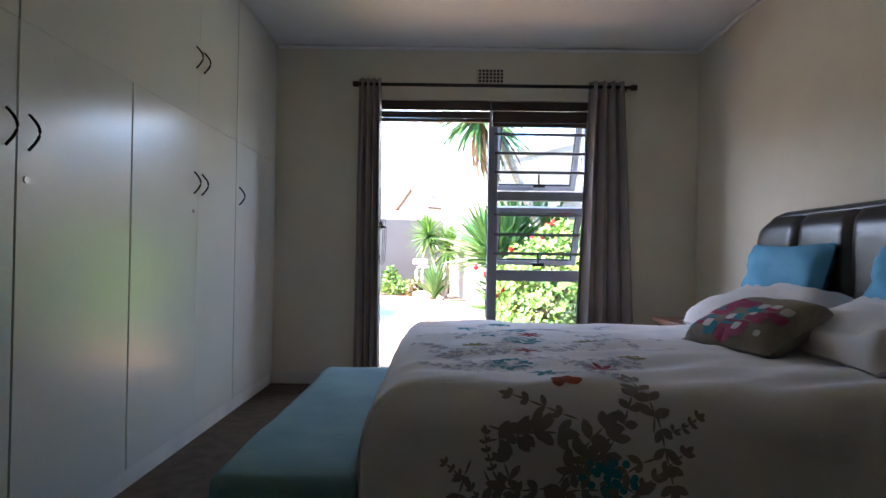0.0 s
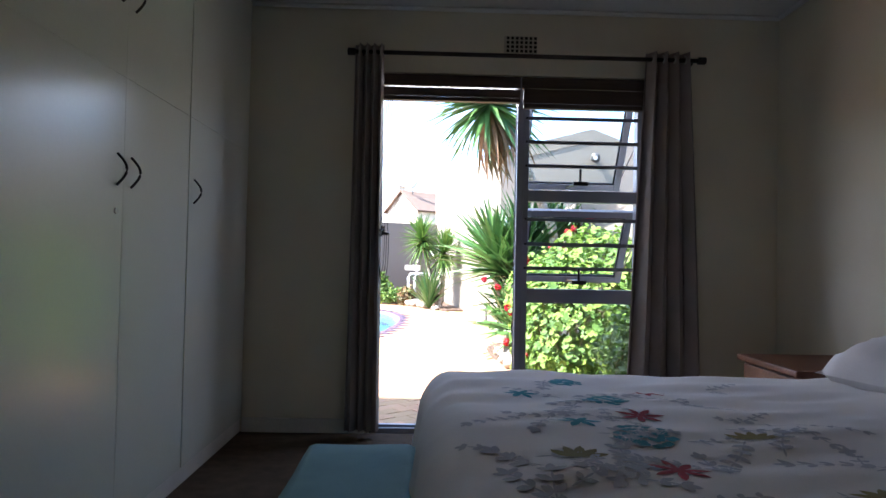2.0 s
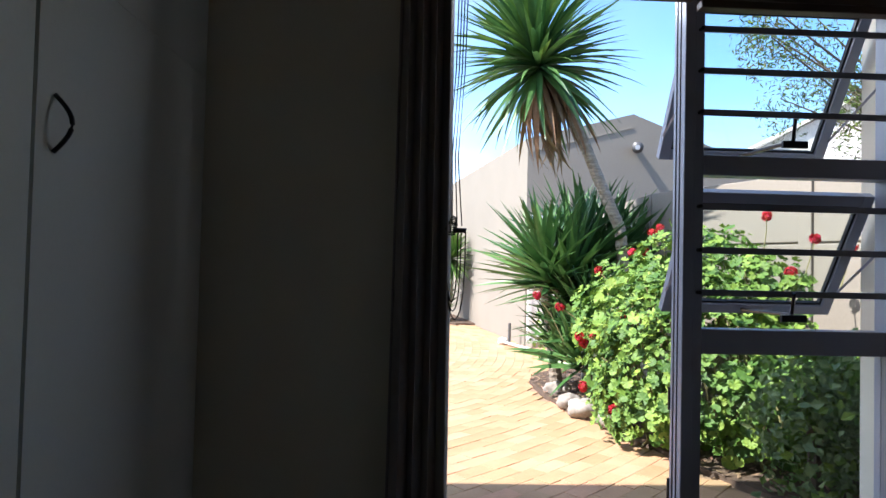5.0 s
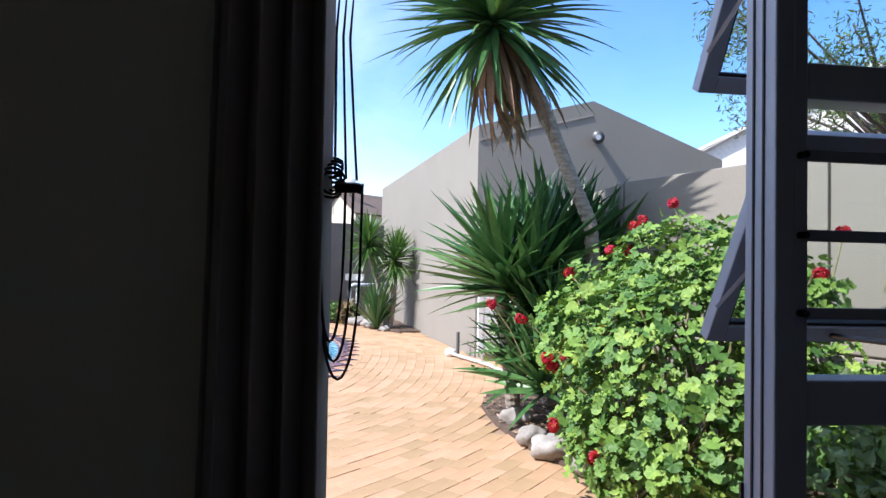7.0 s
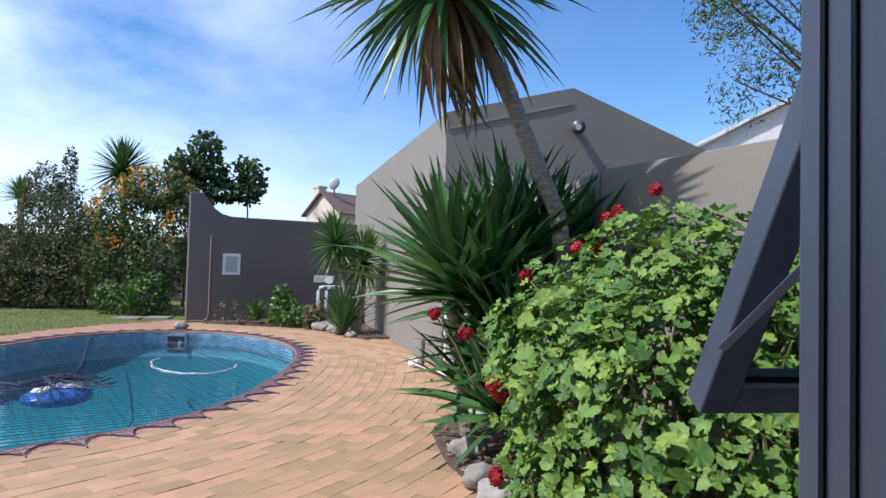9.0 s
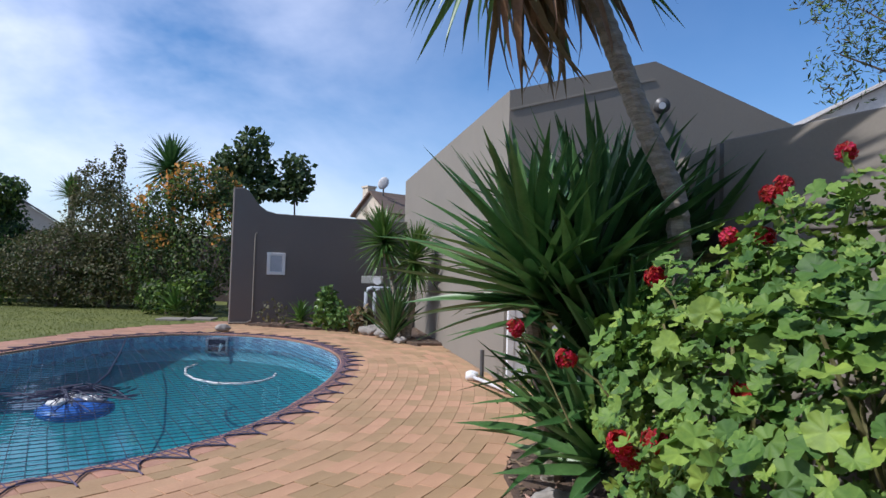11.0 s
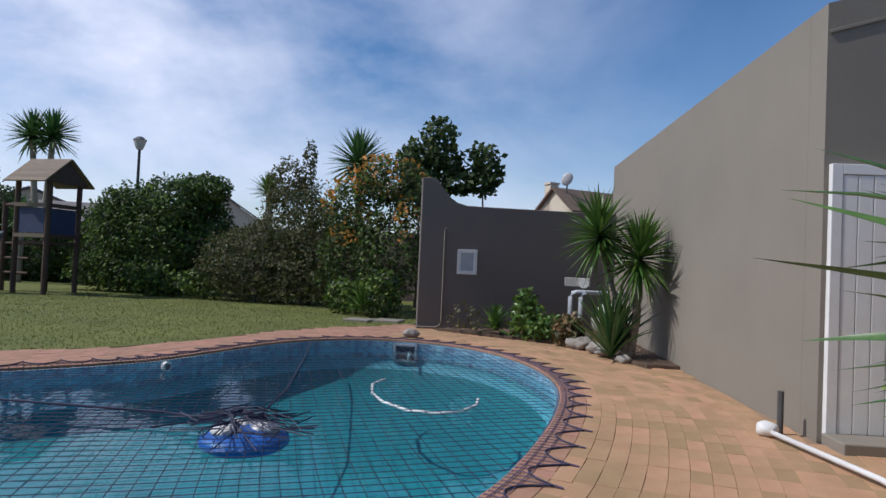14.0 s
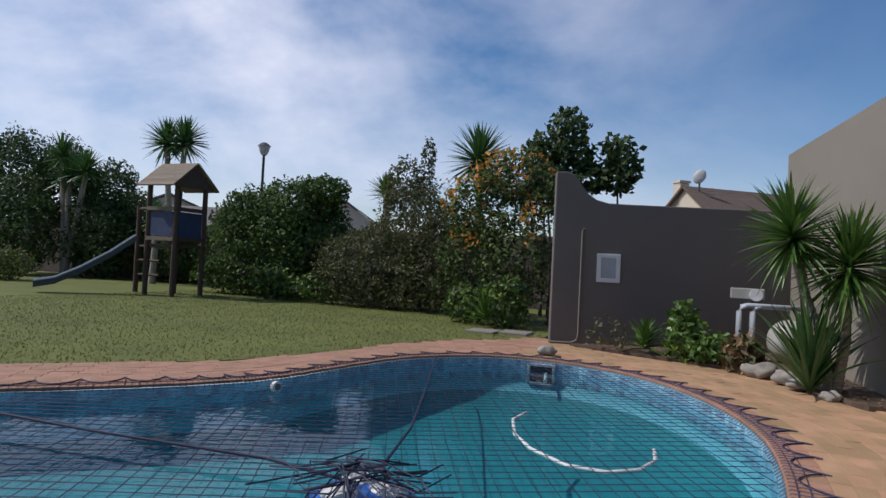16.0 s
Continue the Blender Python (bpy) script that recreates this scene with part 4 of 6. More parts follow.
# pump and filter
pump = thing("pool_filter", "pool pump and filter with grey pipes beside the wall", "pool filter")
PB = Vector((-0.62, 16.9, 0))
part("control_box", boxes((PB.x - 0.20, PB.x + 0.20, PB.y + 0.1, PB.y + 0.3, 0.78, 0.92)), M_TANK, pump, "cream control box", bevel=0.01)
part("gauge", tube(bmesh.new(), [(PB.x + 0.10, PB.y + 0.10, 0.84), (PB.x + 0.10, PB.y + 0.05, 0.84)], 0.08, 14), M_WHITEPLASTIC, pump)
for dx, r in ((-0.10, 0.035), (0.06, 0.035)):
    part("pipe", tube(bmesh.new(), [(PB.x + dx, PB.y, -0.05), (PB.x + dx, PB.y, 0.62), (PB.x + dx + 0.03, PB.y, 0.68), (PB.x + dx + 0.10, PB.y, 0.70), (PB.x + 0.75, PB.y, 0.70)], r, 8), M_GREYPIPE, pump, smooth=True)
bm = bmesh.new()
bmesh.ops.create_uvsphere(bm, u_segments=20, v_segments=14, radius=0.27, matrix=Matrix.Translation((PB.x + 0.50, PB.y + 0.05, 0.27)) @ Matrix.Diagonal((1, 1, 1.05, 1)))
part("filter_tank", bm, M_TANK, pump, "cream rounded filter tank", smooth=True)
part("base", boxes((PB.x - 0.3, PB.x + 0.9, PB.y - 0.25, PB.y + 0.3, -0.08, -0.02)), M_RENDER, pump)

# boundary wall beside the flower bed
B0, B1 = Vector((1.64, 8.42)), Vector((3.06, 4.96))
bd = (B1 - B0).normalized()
BM = Matrix.Translation((B0.x, B0.y, 0)) @ Matrix.Rotation(math.atan2(bd.y, bd.x), 4, "Z")
L = (B1 - B0).length
bw = tagged(new("boundary_wall"), "taupe plastered boundary wall of panels with grooves", "wall")
part("panel", boxes((0.0, L, 0.0, 0.16, 1.30, 1.80), m=BM), M_RENDER, bw, bevel=0.008)
part("panel", boxes((0.0, L, 0.0, 0.16, 0.64, 1.288), m=BM), M_RENDER, bw, bevel=0.008)
part("panel", boxes((0.0, L, 0.0, 0.16, -0.1, 0.628), m=BM), M_RENDER, bw, bevel=0.008)
part("core", boxes((0.01, L - 0.01, 0.02, 0.14, -0.1, 1.78), m=BM), M_RENDER, bw)
for s in (1.55, 3.0):
    part("post", boxes((s - 0.05, s + 0.05, -0.03, -0.001, -0.1, 1.80), m=BM), M_RENDER, bw, bevel=0.006)
bret = tagged(link("side_wall", boxes((1.66, 1.80, 8.50, 11.4, -0.1, 1.80)), M_RENDER), "taupe plastered side wall running to the outbuilding", "wall")

# pipe stub and drain pipe by the outbuilding
stub = thing("pipe_stub", "short dark upright pipe stub in the paving", "pipe")
part("pipe", tube(bmesh.new(), [(0.80, 11.62, -0.06), (0.80, 11.62, 0.26)], 0.022, 8), M_LAMPGREY, stub)
drain = thing("drain_pipe", "white plastic pipe with a rag end lying along the paving", "pipe")
part("pipe", tube(bmesh.new(), [(0.70, 11.50, 0.0), (1.0, 10.6, 0.0), (1.15, 9.6, -0.01)], 0.018, 8), M_WHITEPLASTIC, drain, smooth=True)
bm = bmesh.new()
bmesh.ops.create_icosphere(bm, subdivisions=2, radius=0.065, matrix=Matrix.Translation((0.69, 11.53, 0.01)) @ Matrix.Diagonal((1.2, 1, 0.8, 1)))
for v in bm.verts:
    v.co += 0.02 * Vector((noise.noise(v.co * 20), noise.noise(v.co * 21), noise.noise(v.co * 22)))
part("rag", bm, M_WHITEPLASTIC, drain, "crumpled white rag", smooth=True)

# ---- flower bed ----
BEDLINE = [(0.98, 6.2), (0.86, 6.8), (0.66, 7.3), (0.55, 8.0), (0.54, 8.6), (0.66, 9.0), (0.95, 9.3), (1.4, 9.45)]
BEDLOOP = [(1.6, 5.3), (1.2, 5.6)] + BEDLINE + [(1.64, 9.4), (1.64, 8.35), (2.95, 5.1)]
soil = tagged(link("flower_bed", prism(BEDLOOP, -0.09, -0.012), M_SOIL), "dry mulched soil in the curved flower bed", "flower bed", kind="structure")
pline = [(0.62, 14.4), (0.2, 14.35), (-0.15, 14.8), (-0.35, 15.5), (-0.75, 15.95), (-1.3, 16.2), (-1.9, 16.4), (-2.4, 16.6), (-2.9, 16.85), (-0.2, 18.2), (0.3, 17.6)]
tagged(link("flower_bed", prism(pline, -0.09, -0.005), M_SOIL), "dry mulched soil under the plants by the wall", "flower bed", kind="structure")

# ---- plants ----
def blade(length, width, bend, fold=0.25, segs=6):
    """A sword leaf along +x from the origin, bending down; vertices and faces."""
    vs, fs = [], []
    for i in range(segs + 1):
        t = i / segs
        a = bend * t
        x = length * (math.sin(a) / bend if abs(bend) > 1e-3 else t)
        z = -length * ((1 - math.cos(a)) / bend if abs(bend) > 1e-3 else 0)
        w = width * (0.55 + 1.5 * t * (1 - t) + 0.1) * (1 - t ** 3)
        vs += [(x, -w / 2, z + fold * w), (x, 0, z), (x, w / 2, z + fold * w)]
    for i in range(segs):
        k = 3 * i
        fs += [(k, k + 1, k + 4, k + 3), (k + 1, k + 2, k + 5, k + 4)]
    return vs, fs


def rosette(centre, axis, count, length, width, rng, low=-0.5, high=1.45, bend=0.35, dry=0.0):
    """Blades round an axis from hanging (low) to upright (high) elevations, in radians: matrix, length factor, dry."""
    up = Vector(axis).normalized().to_track_quat("Z", "Y").to_matrix().to_4x4()
    out = []
    for k in range(count):
        f = (k + 0.5) / count
        el = low + (high - low) * f ** 0.8 + rng.uniform(-0.1, 0.1)
        az = k * 2.39996 + rng.uniform(-0.25, 0.25)
        s = rng.uniform(0.8, 1.08) * (1 - 0.25 * max(0.0, f - 0.75) * 4 * 0.5)
        m = Matrix.Translation(centre) @ up @ Matrix.Translation((0, 0, 0.16 * (f - 0.5))) @ Matrix.Rotation(az, 4, "Z") @ Matrix.Rotation(-el, 4, "Y") @ Matrix.Rotation(rng.uniform(-0.5, 0.5), 4, "X")
        out.append((m, s, f < dry))
    return out


def rosette_mesh(name, leaves, length, width, bend, mats, parent, rng, segs=6):
    vs, fs, ids = [], [], []
    for m, s, dry in leaves:
        bv, bf = blade(length * s, width * rng.uniform(0.85, 1.1), bend * rng.uniform(0.3, 1.7) * (1.8 if dry else 1), segs=segs)
        k = len(vs)
        vs += [m @ Vector(v) for v in bv]
        fs += [tuple(i + k for i in f) for f in bf]
        ids += [1 if dry else 0] * len(bf)
    return raw(name, vs, fs, mats, parent, smooth=True, ids=ids)


def ringed_trunk(pts, r0, r1, parent, sides=12):
    """A trunk with rings of leaf scars."""
    bm = bmesh.new()
    pts = [Vector(p) for p in pts]
    dense = []
    for a, b in zip(pts, pts[1:]):
        n = max(2, int((b - a).length / 0.028))
        dense += [a.lerp(b, i / n) for i in range(n)]
    dense.append(pts[-1])
    n = len(dense)
    rings = []
    for i, p in enumerate(dense):
        d = (dense[min(i + 1, n - 1)] - dense[max(i - 1, 0)]).normalized()
        u = d.cross(Vector((0, 1, 0))).normalized()
        v = d.cross(u)
        r = (r0 + (r1 - r0) * i / n) * (1 + (0.07 if i % 2 else -0.03))
        rings.append([bm.verts.new(p + r * (1 + 0.07 * noise.noise(Vector((3 * math.cos(t), 3 * math.sin(t), i * 0.6)))) * (math.cos(t) * u + math.sin(t) * v)) for t in (2 * math.pi * k / sides for k in range(sides))])
    for a, b in zip(rings, rings[1:]):
        for k in range(sides):
            bm.faces.new((a[k], a[(k + 1) % sides], b[(k + 1) % sides], b[k]))
    bm.faces.new(rings[-1])
    return part("trunk", bm, M_TRUNK, parent, smooth=False)


rng = random.Random(21)
# tall leaning yucca
palm = thing("yucca_tree", "tall leaning yucca with a ringed grey trunk and a shaggy crown", "yucca tree", at=(0, 0, 0))
ringed_trunk([(1.28, 8.06, -0.05), (1.31, 8.05, 0.6), (1.21, 8.03, 1.43), (1.01, 8.02, 1.86), (0.83, 8.01, 2.28), (0.66, 8.06, 2.60), (0.50, 8.0, 2.78)], 0.056, 0.045, palm)
rosette_mesh("crown", rosette((0.45, 7.98, 2.84), (-0.2, -0.1, 1), 270, 0.92, 0.05, rng, low=-1.25, high=1.5, dry=0.13), 0.92, 0.058, 0.45, [M_YUCCA, M_YUCCADRY], palm, rng)
rosette_mesh("young_crown", rosette((0.42, 7.98, 2.92), (-0.2, 0, 1), 100, 0.84, 0.045, rng, low=0.0, high=1.5), 0.84, 0.05, 0.2, [M_YUCCABRIGHT, M_YUCCADRY], palm, rng)
rosette_mesh("dry_skirt", rosette((0.58, 8.03, 2.68), (-0.2, 0, 1), 60, 0.5, 0.04, rng, low=-1.45, high=-0.9), 0.45, 0.04, 0.2, [M_YUCCADRY], palm, rng)

# low clump of yucca rosettes, with the blades of its front heads as parts
clump = thing("yucca_clump", "dense dark green clump of sword-leaved yucca at the flower bed", "yucca")
ringed_trunk([(0.78, 8.5, -0.05), (0.70, 8.4, 0.5), (0.60, 8.3, 0.95)], 0.06, 0.05, clump)
ringed_trunk([(1.1, 8.6, -0.05), (1.1, 8.6, 0.5), (1.08, 8.5, 1.0)], 0.06, 0.05, clump)
shared = []
for k in range(5):
    bv, bf = blade(0.80, 0.066, (0.05, 0.18, 0.3, 0.1, 0.5)[k], segs=6)
    me = bpy.data.meshes.new("leaf")
    me.from_pydata(bv, [], bf)
    me.polygons.foreach_set("use_smooth", [True] * len(bf))
    me.materials.append(M_YUCCA)
    shared.append(me)
count = 0
for c, ax, n, ln in (((0.64, 8.25, 0.98), (-0.25, -0.1, 1), 105, 0.85), ((0.84, 8.22, 0.90), (-0.1, -0.15, 1), 78, 0.85), ((1.05, 8.52, 1.10), (0.0, 0.1, 1), 80, 0.88)):
    for m, s, dry in rosette(c, ax, n, ln, 0.055, rng, low=0.0, high=1.5):
        ob = new("leaf", shared[count % 5])
        ob.parent = clump
        ob.matrix_basis = m @ Matrix.Scale(s * ln / 0.80, 4)
        count += 1
for c, ax, n, ln in (((1.35, 8.75, 1.15), (0.1, 0.1, 1), 90, 0.85), ((0.98, 7.9, 0.52), (-0.1, -0.2, 1), 66, 0.70), ((0.88, 7.95, 0.55), (0.1, -0.1, 1), 60, 0.62), ((1.5, 8.62, 1.05), (0.25, 0.1, 1), 70, 0.8), ((0.85, 8.85, 0.85), (0, 0.3, 1), 80, 0.75), ((0.80, 7.8, 0.28), (-0.35, -0.3, 1), 46, 0.5), ((0.74, 8.2, 0.30), (-0.1, -0.1, 1), 70, 0.6), ((0.95, 8.3, 0.6), (0, -0.1, 1), 60, 0.7), ((1.0, 9.0, 1.2), (0, 0, 1), 70, 0.85)):
    rosette_mesh("leaf_rosette", rosette(c, ax, int(n * 0.75), ln, 0.062, rng, low=-0.05, high=1.5), ln, 0.062, 0.25, [M_YUCCA, M_YUCCADRY], clump, rng)

# yucca by the pool wall
py = thing("yucca_tree", "small branching yucca with two bright crowns by the outbuilding wall", "yucca tree")
ringed_trunk([(0.02, 15.0, -0.05), (-0.05, 15.0, 0.4), (-0.22, 15.05, 0.9), (-0.34, 15.05, 1.40)], 0.06, 0.04, py)
ringed_trunk([(0.05, 14.98, -0.05), (0.12, 14.95, 0.5), (0.10, 14.9, 0.8), (0.12, 14.9, 1.15)], 0.055, 0.04, py)
rosette_mesh("crown", rosette((-0.35, 15.05, 1.50), (-0.1, 0, 1), 200, 0.6, 0.036, rng, low=-1.0, high=1.5), 0.64, 0.04, 0.25, [M_YUCCABRIGHT, M_YUCCADRY], py, rng)
rosette_mesh("crown", rosette((0.12, 14.9, 1.22), (0.1, 0, 1), 210, 0.6, 0.036, rng, low=-1.15, high=1.5), 0.64, 0.04, 0.25, [M_YUCCABRIGHT, M_YUCCADRY], py, rng)
rosette_mesh("low_leaves", rosette((-0.18, 14.85, 0.05), (0, 0, 1), 75, 0.9, 0.045, rng, low=0.8, high=1.5), 0.95, 0.05, 0.35, [M_YUCCA, M_YUCCADRY], py, rng)


def geranium_leaf(lobes, cup, size):
    """A round lobed leaf with a notch at its stalk, lying about the origin."""
    vs, n = [(0, 0, 0)], lobes * 4
    for i in range(n + 1):
        a = radians(24 + 312 * i / n)
        r = size * (0.95 + 0.035 * math.cos(lobes * (a - radians(180)) * 1.15) + 0.035 * (i % 2))
        r *= 1 + 0.05 * math.sin(i * 2.7)
        vs.append((r * math.cos(a), r * math.sin(a), 0.05 * size * math.sin(i * 1.9) * 4 * abs(cup) + cup * r * (0.75 + 0.45 * math.cos(lobes * (a - 3.14) * 1.15)) * 0.5))
    return vs, [(0, i, i + 1) for i in range(1, n + 1)]


ger = thing("geranium_bush", "large sprawling geranium bush with bright green leaves and red flower heads", "bush")
g_meshes = []
for lob, cup, size in ((6, 0.5, 0.036), (7, 0.7, 0.032), (6, 0.3, 0.042), (7, 0.6, 0.027)):
    bv, bf = geranium_leaf(lob, cup, size)
    me = bpy.data.meshes.new("leaf")
    me.from_pydata(bv, [], bf)
    me.materials.append(M_GERANIUM)
    me.polygons.foreach_set("use_smooth", [True] * len(bf))
    g_meshes.append((me, bv, bf))
MOUNDS = [((1.22, 6.55, 0.50), (0.66, 0.70, 0.60)), ((1.13, 7.15, 0.66), (0.54, 0.60, 0.50)), ((1.45, 7.05, 0.90), (0.52, 0.60, 0.50)), ((1.75, 6.25, 0.28), (0.55, 0.7, 0.38)), ((1.45, 6.05, 0.30), (0.36, 0.32, 0.36)),
          ((1.0, 6.6, 0.25), (0.42, 0.5, 0.3)), ((1.60, 6.6, 0.92), (0.33, 0.4, 0.30)), ((2.2, 5.9, 0.25), (0.35, 0.45, 0.3))]
spots = []
rng = random.Random(33)
for c, r in MOUNDS:
    area = r[0] * r[1] + r[0] * r[2] + r[1] * r[2]
    for k in range(int(area * 1900)):
        d = Vector((rng.gauss(0, 1), rng.gauss(0, 1), rng.gauss(0, 1))).normalized()
        if d.z < -0.75:
            continue
        lump = 1 + 0.22 * noise.noise(Vector(c) * 3 + d * 2.6)
        f = lump * (rng.uniform(0.80, 1.04) if rng.random() < 0.75 else rng.uniform(0.5, 0.8))
        p = Vector((c[0] + d.x * r[0] * f, c[1] + d.y * r[1] * f, c[2] + d.z * r[2] * f))
        if p.z < 0.03 or any(sum(((p[i] - c2[i]) / (r2[i] * 0.72)) ** 2 for i in range(3)) < 1 for c2, r2 in MOUNDS if c2 != c):
            continue
        if (p.xy - B0).dot(Vector((-bd.y, bd.x))) > -0.05:
            continue
        spots.append((p, (d + Vector((-0.15, -0.1, 0.75))).normalized()))
spots.sort(key=lambda s: (s[0].x + 0.3) ** 2 + (s[0].y - 5.9) ** 2)
vs, fs = [], []
for k, (p, nrm) in enumerate(spots):
    nrm = (nrm + 0.35 * Vector((rng.gauss(0, 1), rng.gauss(0, 1), rng.gauss(0, 1)))).normalized()
    m = Matrix.Translation(p) @ nrm.to_track_quat("Z", "X").to_matrix().to_4x4() @ Matrix.Rotation(rng.uniform(0, 6.28), 4, "Z") @ Matrix.Scale(rng.uniform(0.62, 1.15), 4)
    me, bv, bf = g_meshes[rng.randrange(4)]
    if k < 300:
        ob = new("leaf", me)
        ob.parent = ger
        ob.matrix_basis = m
    else:
        b = len(vs)
        vs += [m @ Vector(v) for v in bv]
        fs += [tuple(i + b for i in f) for f in bf]
tagged(raw("leaves", vs, fs, M_GERANIUM, ger, smooth=True), kind="stuff")
for k in range(60):
    c, r = MOUNDS[k % len(MOUNDS)]
    d = Vector((rng.gauss(0, 1), rng.gauss(0, 1), abs(rng.gauss(0, 1)))).normalized()
    tip = Vector((c[0] + d.x * r[0] * 0.9, c[1] + d.y * r[1] * 0.9, c[2] + d.z * r[2] * 0.9))
    root = Vector((c[0] + rng.uniform(-0.15, 0.15), c[1] + rng.uniform(-0.15, 0.15), -0.04))
    midp = root.lerp(tip, 0.5) + Vector((rng.uniform(-0.1, 0.1), rng.uniform(-0.1, 0.1), 0.08))
    part("stem", tube(bmesh.new(), [root, midp, tip], 0.011, 5, taper=0.005), M_STEM, ger)


def flower_head(p, r, stem_from, dim=False):
    th = part("flower_head", bmesh.new(), M_FLOWER, ger)
    vs, fs = [], []
    for k in range(26):
        d = Vector((rng.gauss(0, 1), rng.gauss(0, 1), rng.gauss(0, 1))).normalized()
        m = Matrix.Translation(Vector(p) + d * r * rng.uniform(0.6, 1.0)) @ d.to_track_quat("Z", "X").to_matrix().to_4x4() @ Matrix.Rotation(rng.uniform(0, 6.28), 4, "Z")
        for q in range(5):
            b = len(vs)
            a = q * 1.2566
            vs += [m @ Vector(v) for v in ((0, 0, 0), (0.014 * math.cos(a - 0.5), 0.014 * math.sin(a - 0.5), 0.003), (0.021 * math.cos(a), 0.021 * math.sin(a), 0.001), (0.014 * math.cos(a + 0.5), 0.014 * math.sin(a + 0.5), 0.003))]
            fs.append((b, b + 1, b + 2, b + 3))
    th.data.from_pydata(vs, [], fs)
    part("flower_stalk", tube(bmesh.new(), [stem_from, (Vector(stem_from) + Vector(p)) / 2 + Vector((0.01, 0, 0.02)), p], 0.004, 5), M_STEM, ger)


for p, s in (((1.43, 7.22, 1.50), (1.45, 7.15, 1.25)), ((1.85, 6.85, 1.47), (1.8, 6.8, 1.2)), ((1.30, 7.35, 1.40), (1.3, 7.25, 1.1)), ((1.22, 7.30, 1.36), (1.25, 7.2, 1.1)), ((2.0, 6.55, 1.30), (1.9, 6.5, 1.05)), ((2.1, 6.35, 1.25), (2.0, 6.3, 1.0)),
             ((1.05, 7.25, 1.20), (1.08, 7.15, 1.0)), ((1.14, 7.2, 1.20), (1.1, 7.1, 1.0)), ((0.80, 7.25, 1.06), (0.85, 7.15, 0.9)), ((0.58, 6.95, 0.60), (0.75, 6.95, 0.5)), ((0.66, 6.9, 0.62), (0.8, 6.9, 0.5)), ((0.62, 6.98, 0.55), (0.8, 7.0, 0.45)),
             ((0.54, 6.7, 0.30), (0.75, 6.75, 0.2)), ((0.68, 6.5, 0.20), (0.85, 6.55, 0.12)), ((0.52, 7.3, 0.78), (0.7, 7.25, 0.6)), ((0.80, 6.7, 0.78), (0.9, 6.7, 0.6)), ((1.72, 6.35, 1.08), (1.7, 6.4, 0.9)), ((0.40, 7.6, 0.85), (0.6, 7.5, 0.5))):
    flower_head(p, 0.034, s)


def rock(at, r, label, name="rock"):
    bm = bmesh.new()
    bmesh.ops.create_icosphere(bm, subdivisions=3, radius=r, matrix=Matrix.Translation(at) @ Matrix.Diagonal((1.2, 0.9, 0.65, 1)))
    o = Vector(at)
    for v in bm.verts:
        v.co += r * 0.35 * (v.co - o).normalized() * noise.noise((v.co) * (1.6 / r)) + r * 0.1 * (v.co - o).normalized() * noise.noise(v.co * (6 / r))
    return tagged(link(name, bm, M_ROCK, smooth=True), label, "rock")


for at, r in (((0.72, 7.25, 0.03), 0.12), ((0.66, 7.55, 0.02), 0.09), ((0.82, 7.0, 0.02), 0.10), ((0.68, 8.05, 0.02), 0.10), ((-0.30, 15.3, 0.03), 0.14), ((-0.55, 15.65, 0.03), 0.16), ((-0.25, 15.0, 0.02), 0.10), ((-0.7, 15.95, 0.02), 0.12), ((-0.05, 14.6, 0.0), 0.08)):
    rock(at, r, "rough pale garden rock on the bed's soil")
rock((-2.95, 15.62, 0.02), 0.10, "white stone lying on the pool coping")


def crown(name, blobs, per, size, mats, parent, rng, shape=((0, 0), (0.5, 0.34), (1, 0), (0.5, -0.34)), solid=0.55, gap=0.0):
    """Many small leaves over lumpy blobs; blobs: centre, radii."""
    vs, fs, ids = [], [], []
    for c, r in blobs:
        area = r[0] * r[1] + r[0] * r[2] + r[1] * r[2]
        for k in range(int(area * per)):
            d = Vector((rng.gauss(0, 1), rng.gauss(0, 1), rng.gauss(0, 1))).normalized()
            lump = 1 + 0.35 * noise.noise(Vector(c) + d * 2.2) + 0.2 * noise.noise(Vector(c) * 2 + d * 6)
            f = lump * (solid + (1 - solid) * rng.random() ** 0.5)
            p = Vector((c[0] + d.x * r[0] * f, c[1] + d.y * r[1] * f, c[2] + d.z * r[2] * f))
            if p.z < 0.0 or (gap and noise.noise(p * 2.1) < gap - 0.5):
                continue
            nrm = (d + 0.8 * Vector((rng.gauss(0, 1), rng.gauss(0, 1), rng.gauss(0, 1)))).normalized()
            m = nrm.to_track_quat("Z", "X").to_matrix() @ Matrix.Rotation(rng.uniform(0, 6.28), 3, "Z")
            s = size * rng.uniform(0.6, 1.3)
            b = len(vs)
            for x, y in shape:
                vs.append(p + m @ Vector((x * s, y * s, 0.12 * s * math.sin(3 * x))))
            fs.append(tuple(range(b, b + len(shape))))
            ids.append(rng.randrange(len(mats)) if len(mats) > 1 else 0)
    ob = raw(name, vs, fs, mats, parent, ids=ids)
    return tagged(ob, kind="stuff")


def limbs(roots, tips, r, parent, rng):
    for k, tip in enumerate(tips):
        root = Vector(roots[k % len(roots)])
        tip = Vector(tip)
        midp = root.lerp(tip, 0.45) + Vector((rng.uniform(-0.15, 0.15), rng.uniform(-0.15, 0.15), 0.1))
        part("limb", tube(bmesh.new(), [root, midp, tip], r, 6, taper=r * 0.3), M_BRANCH, parent)


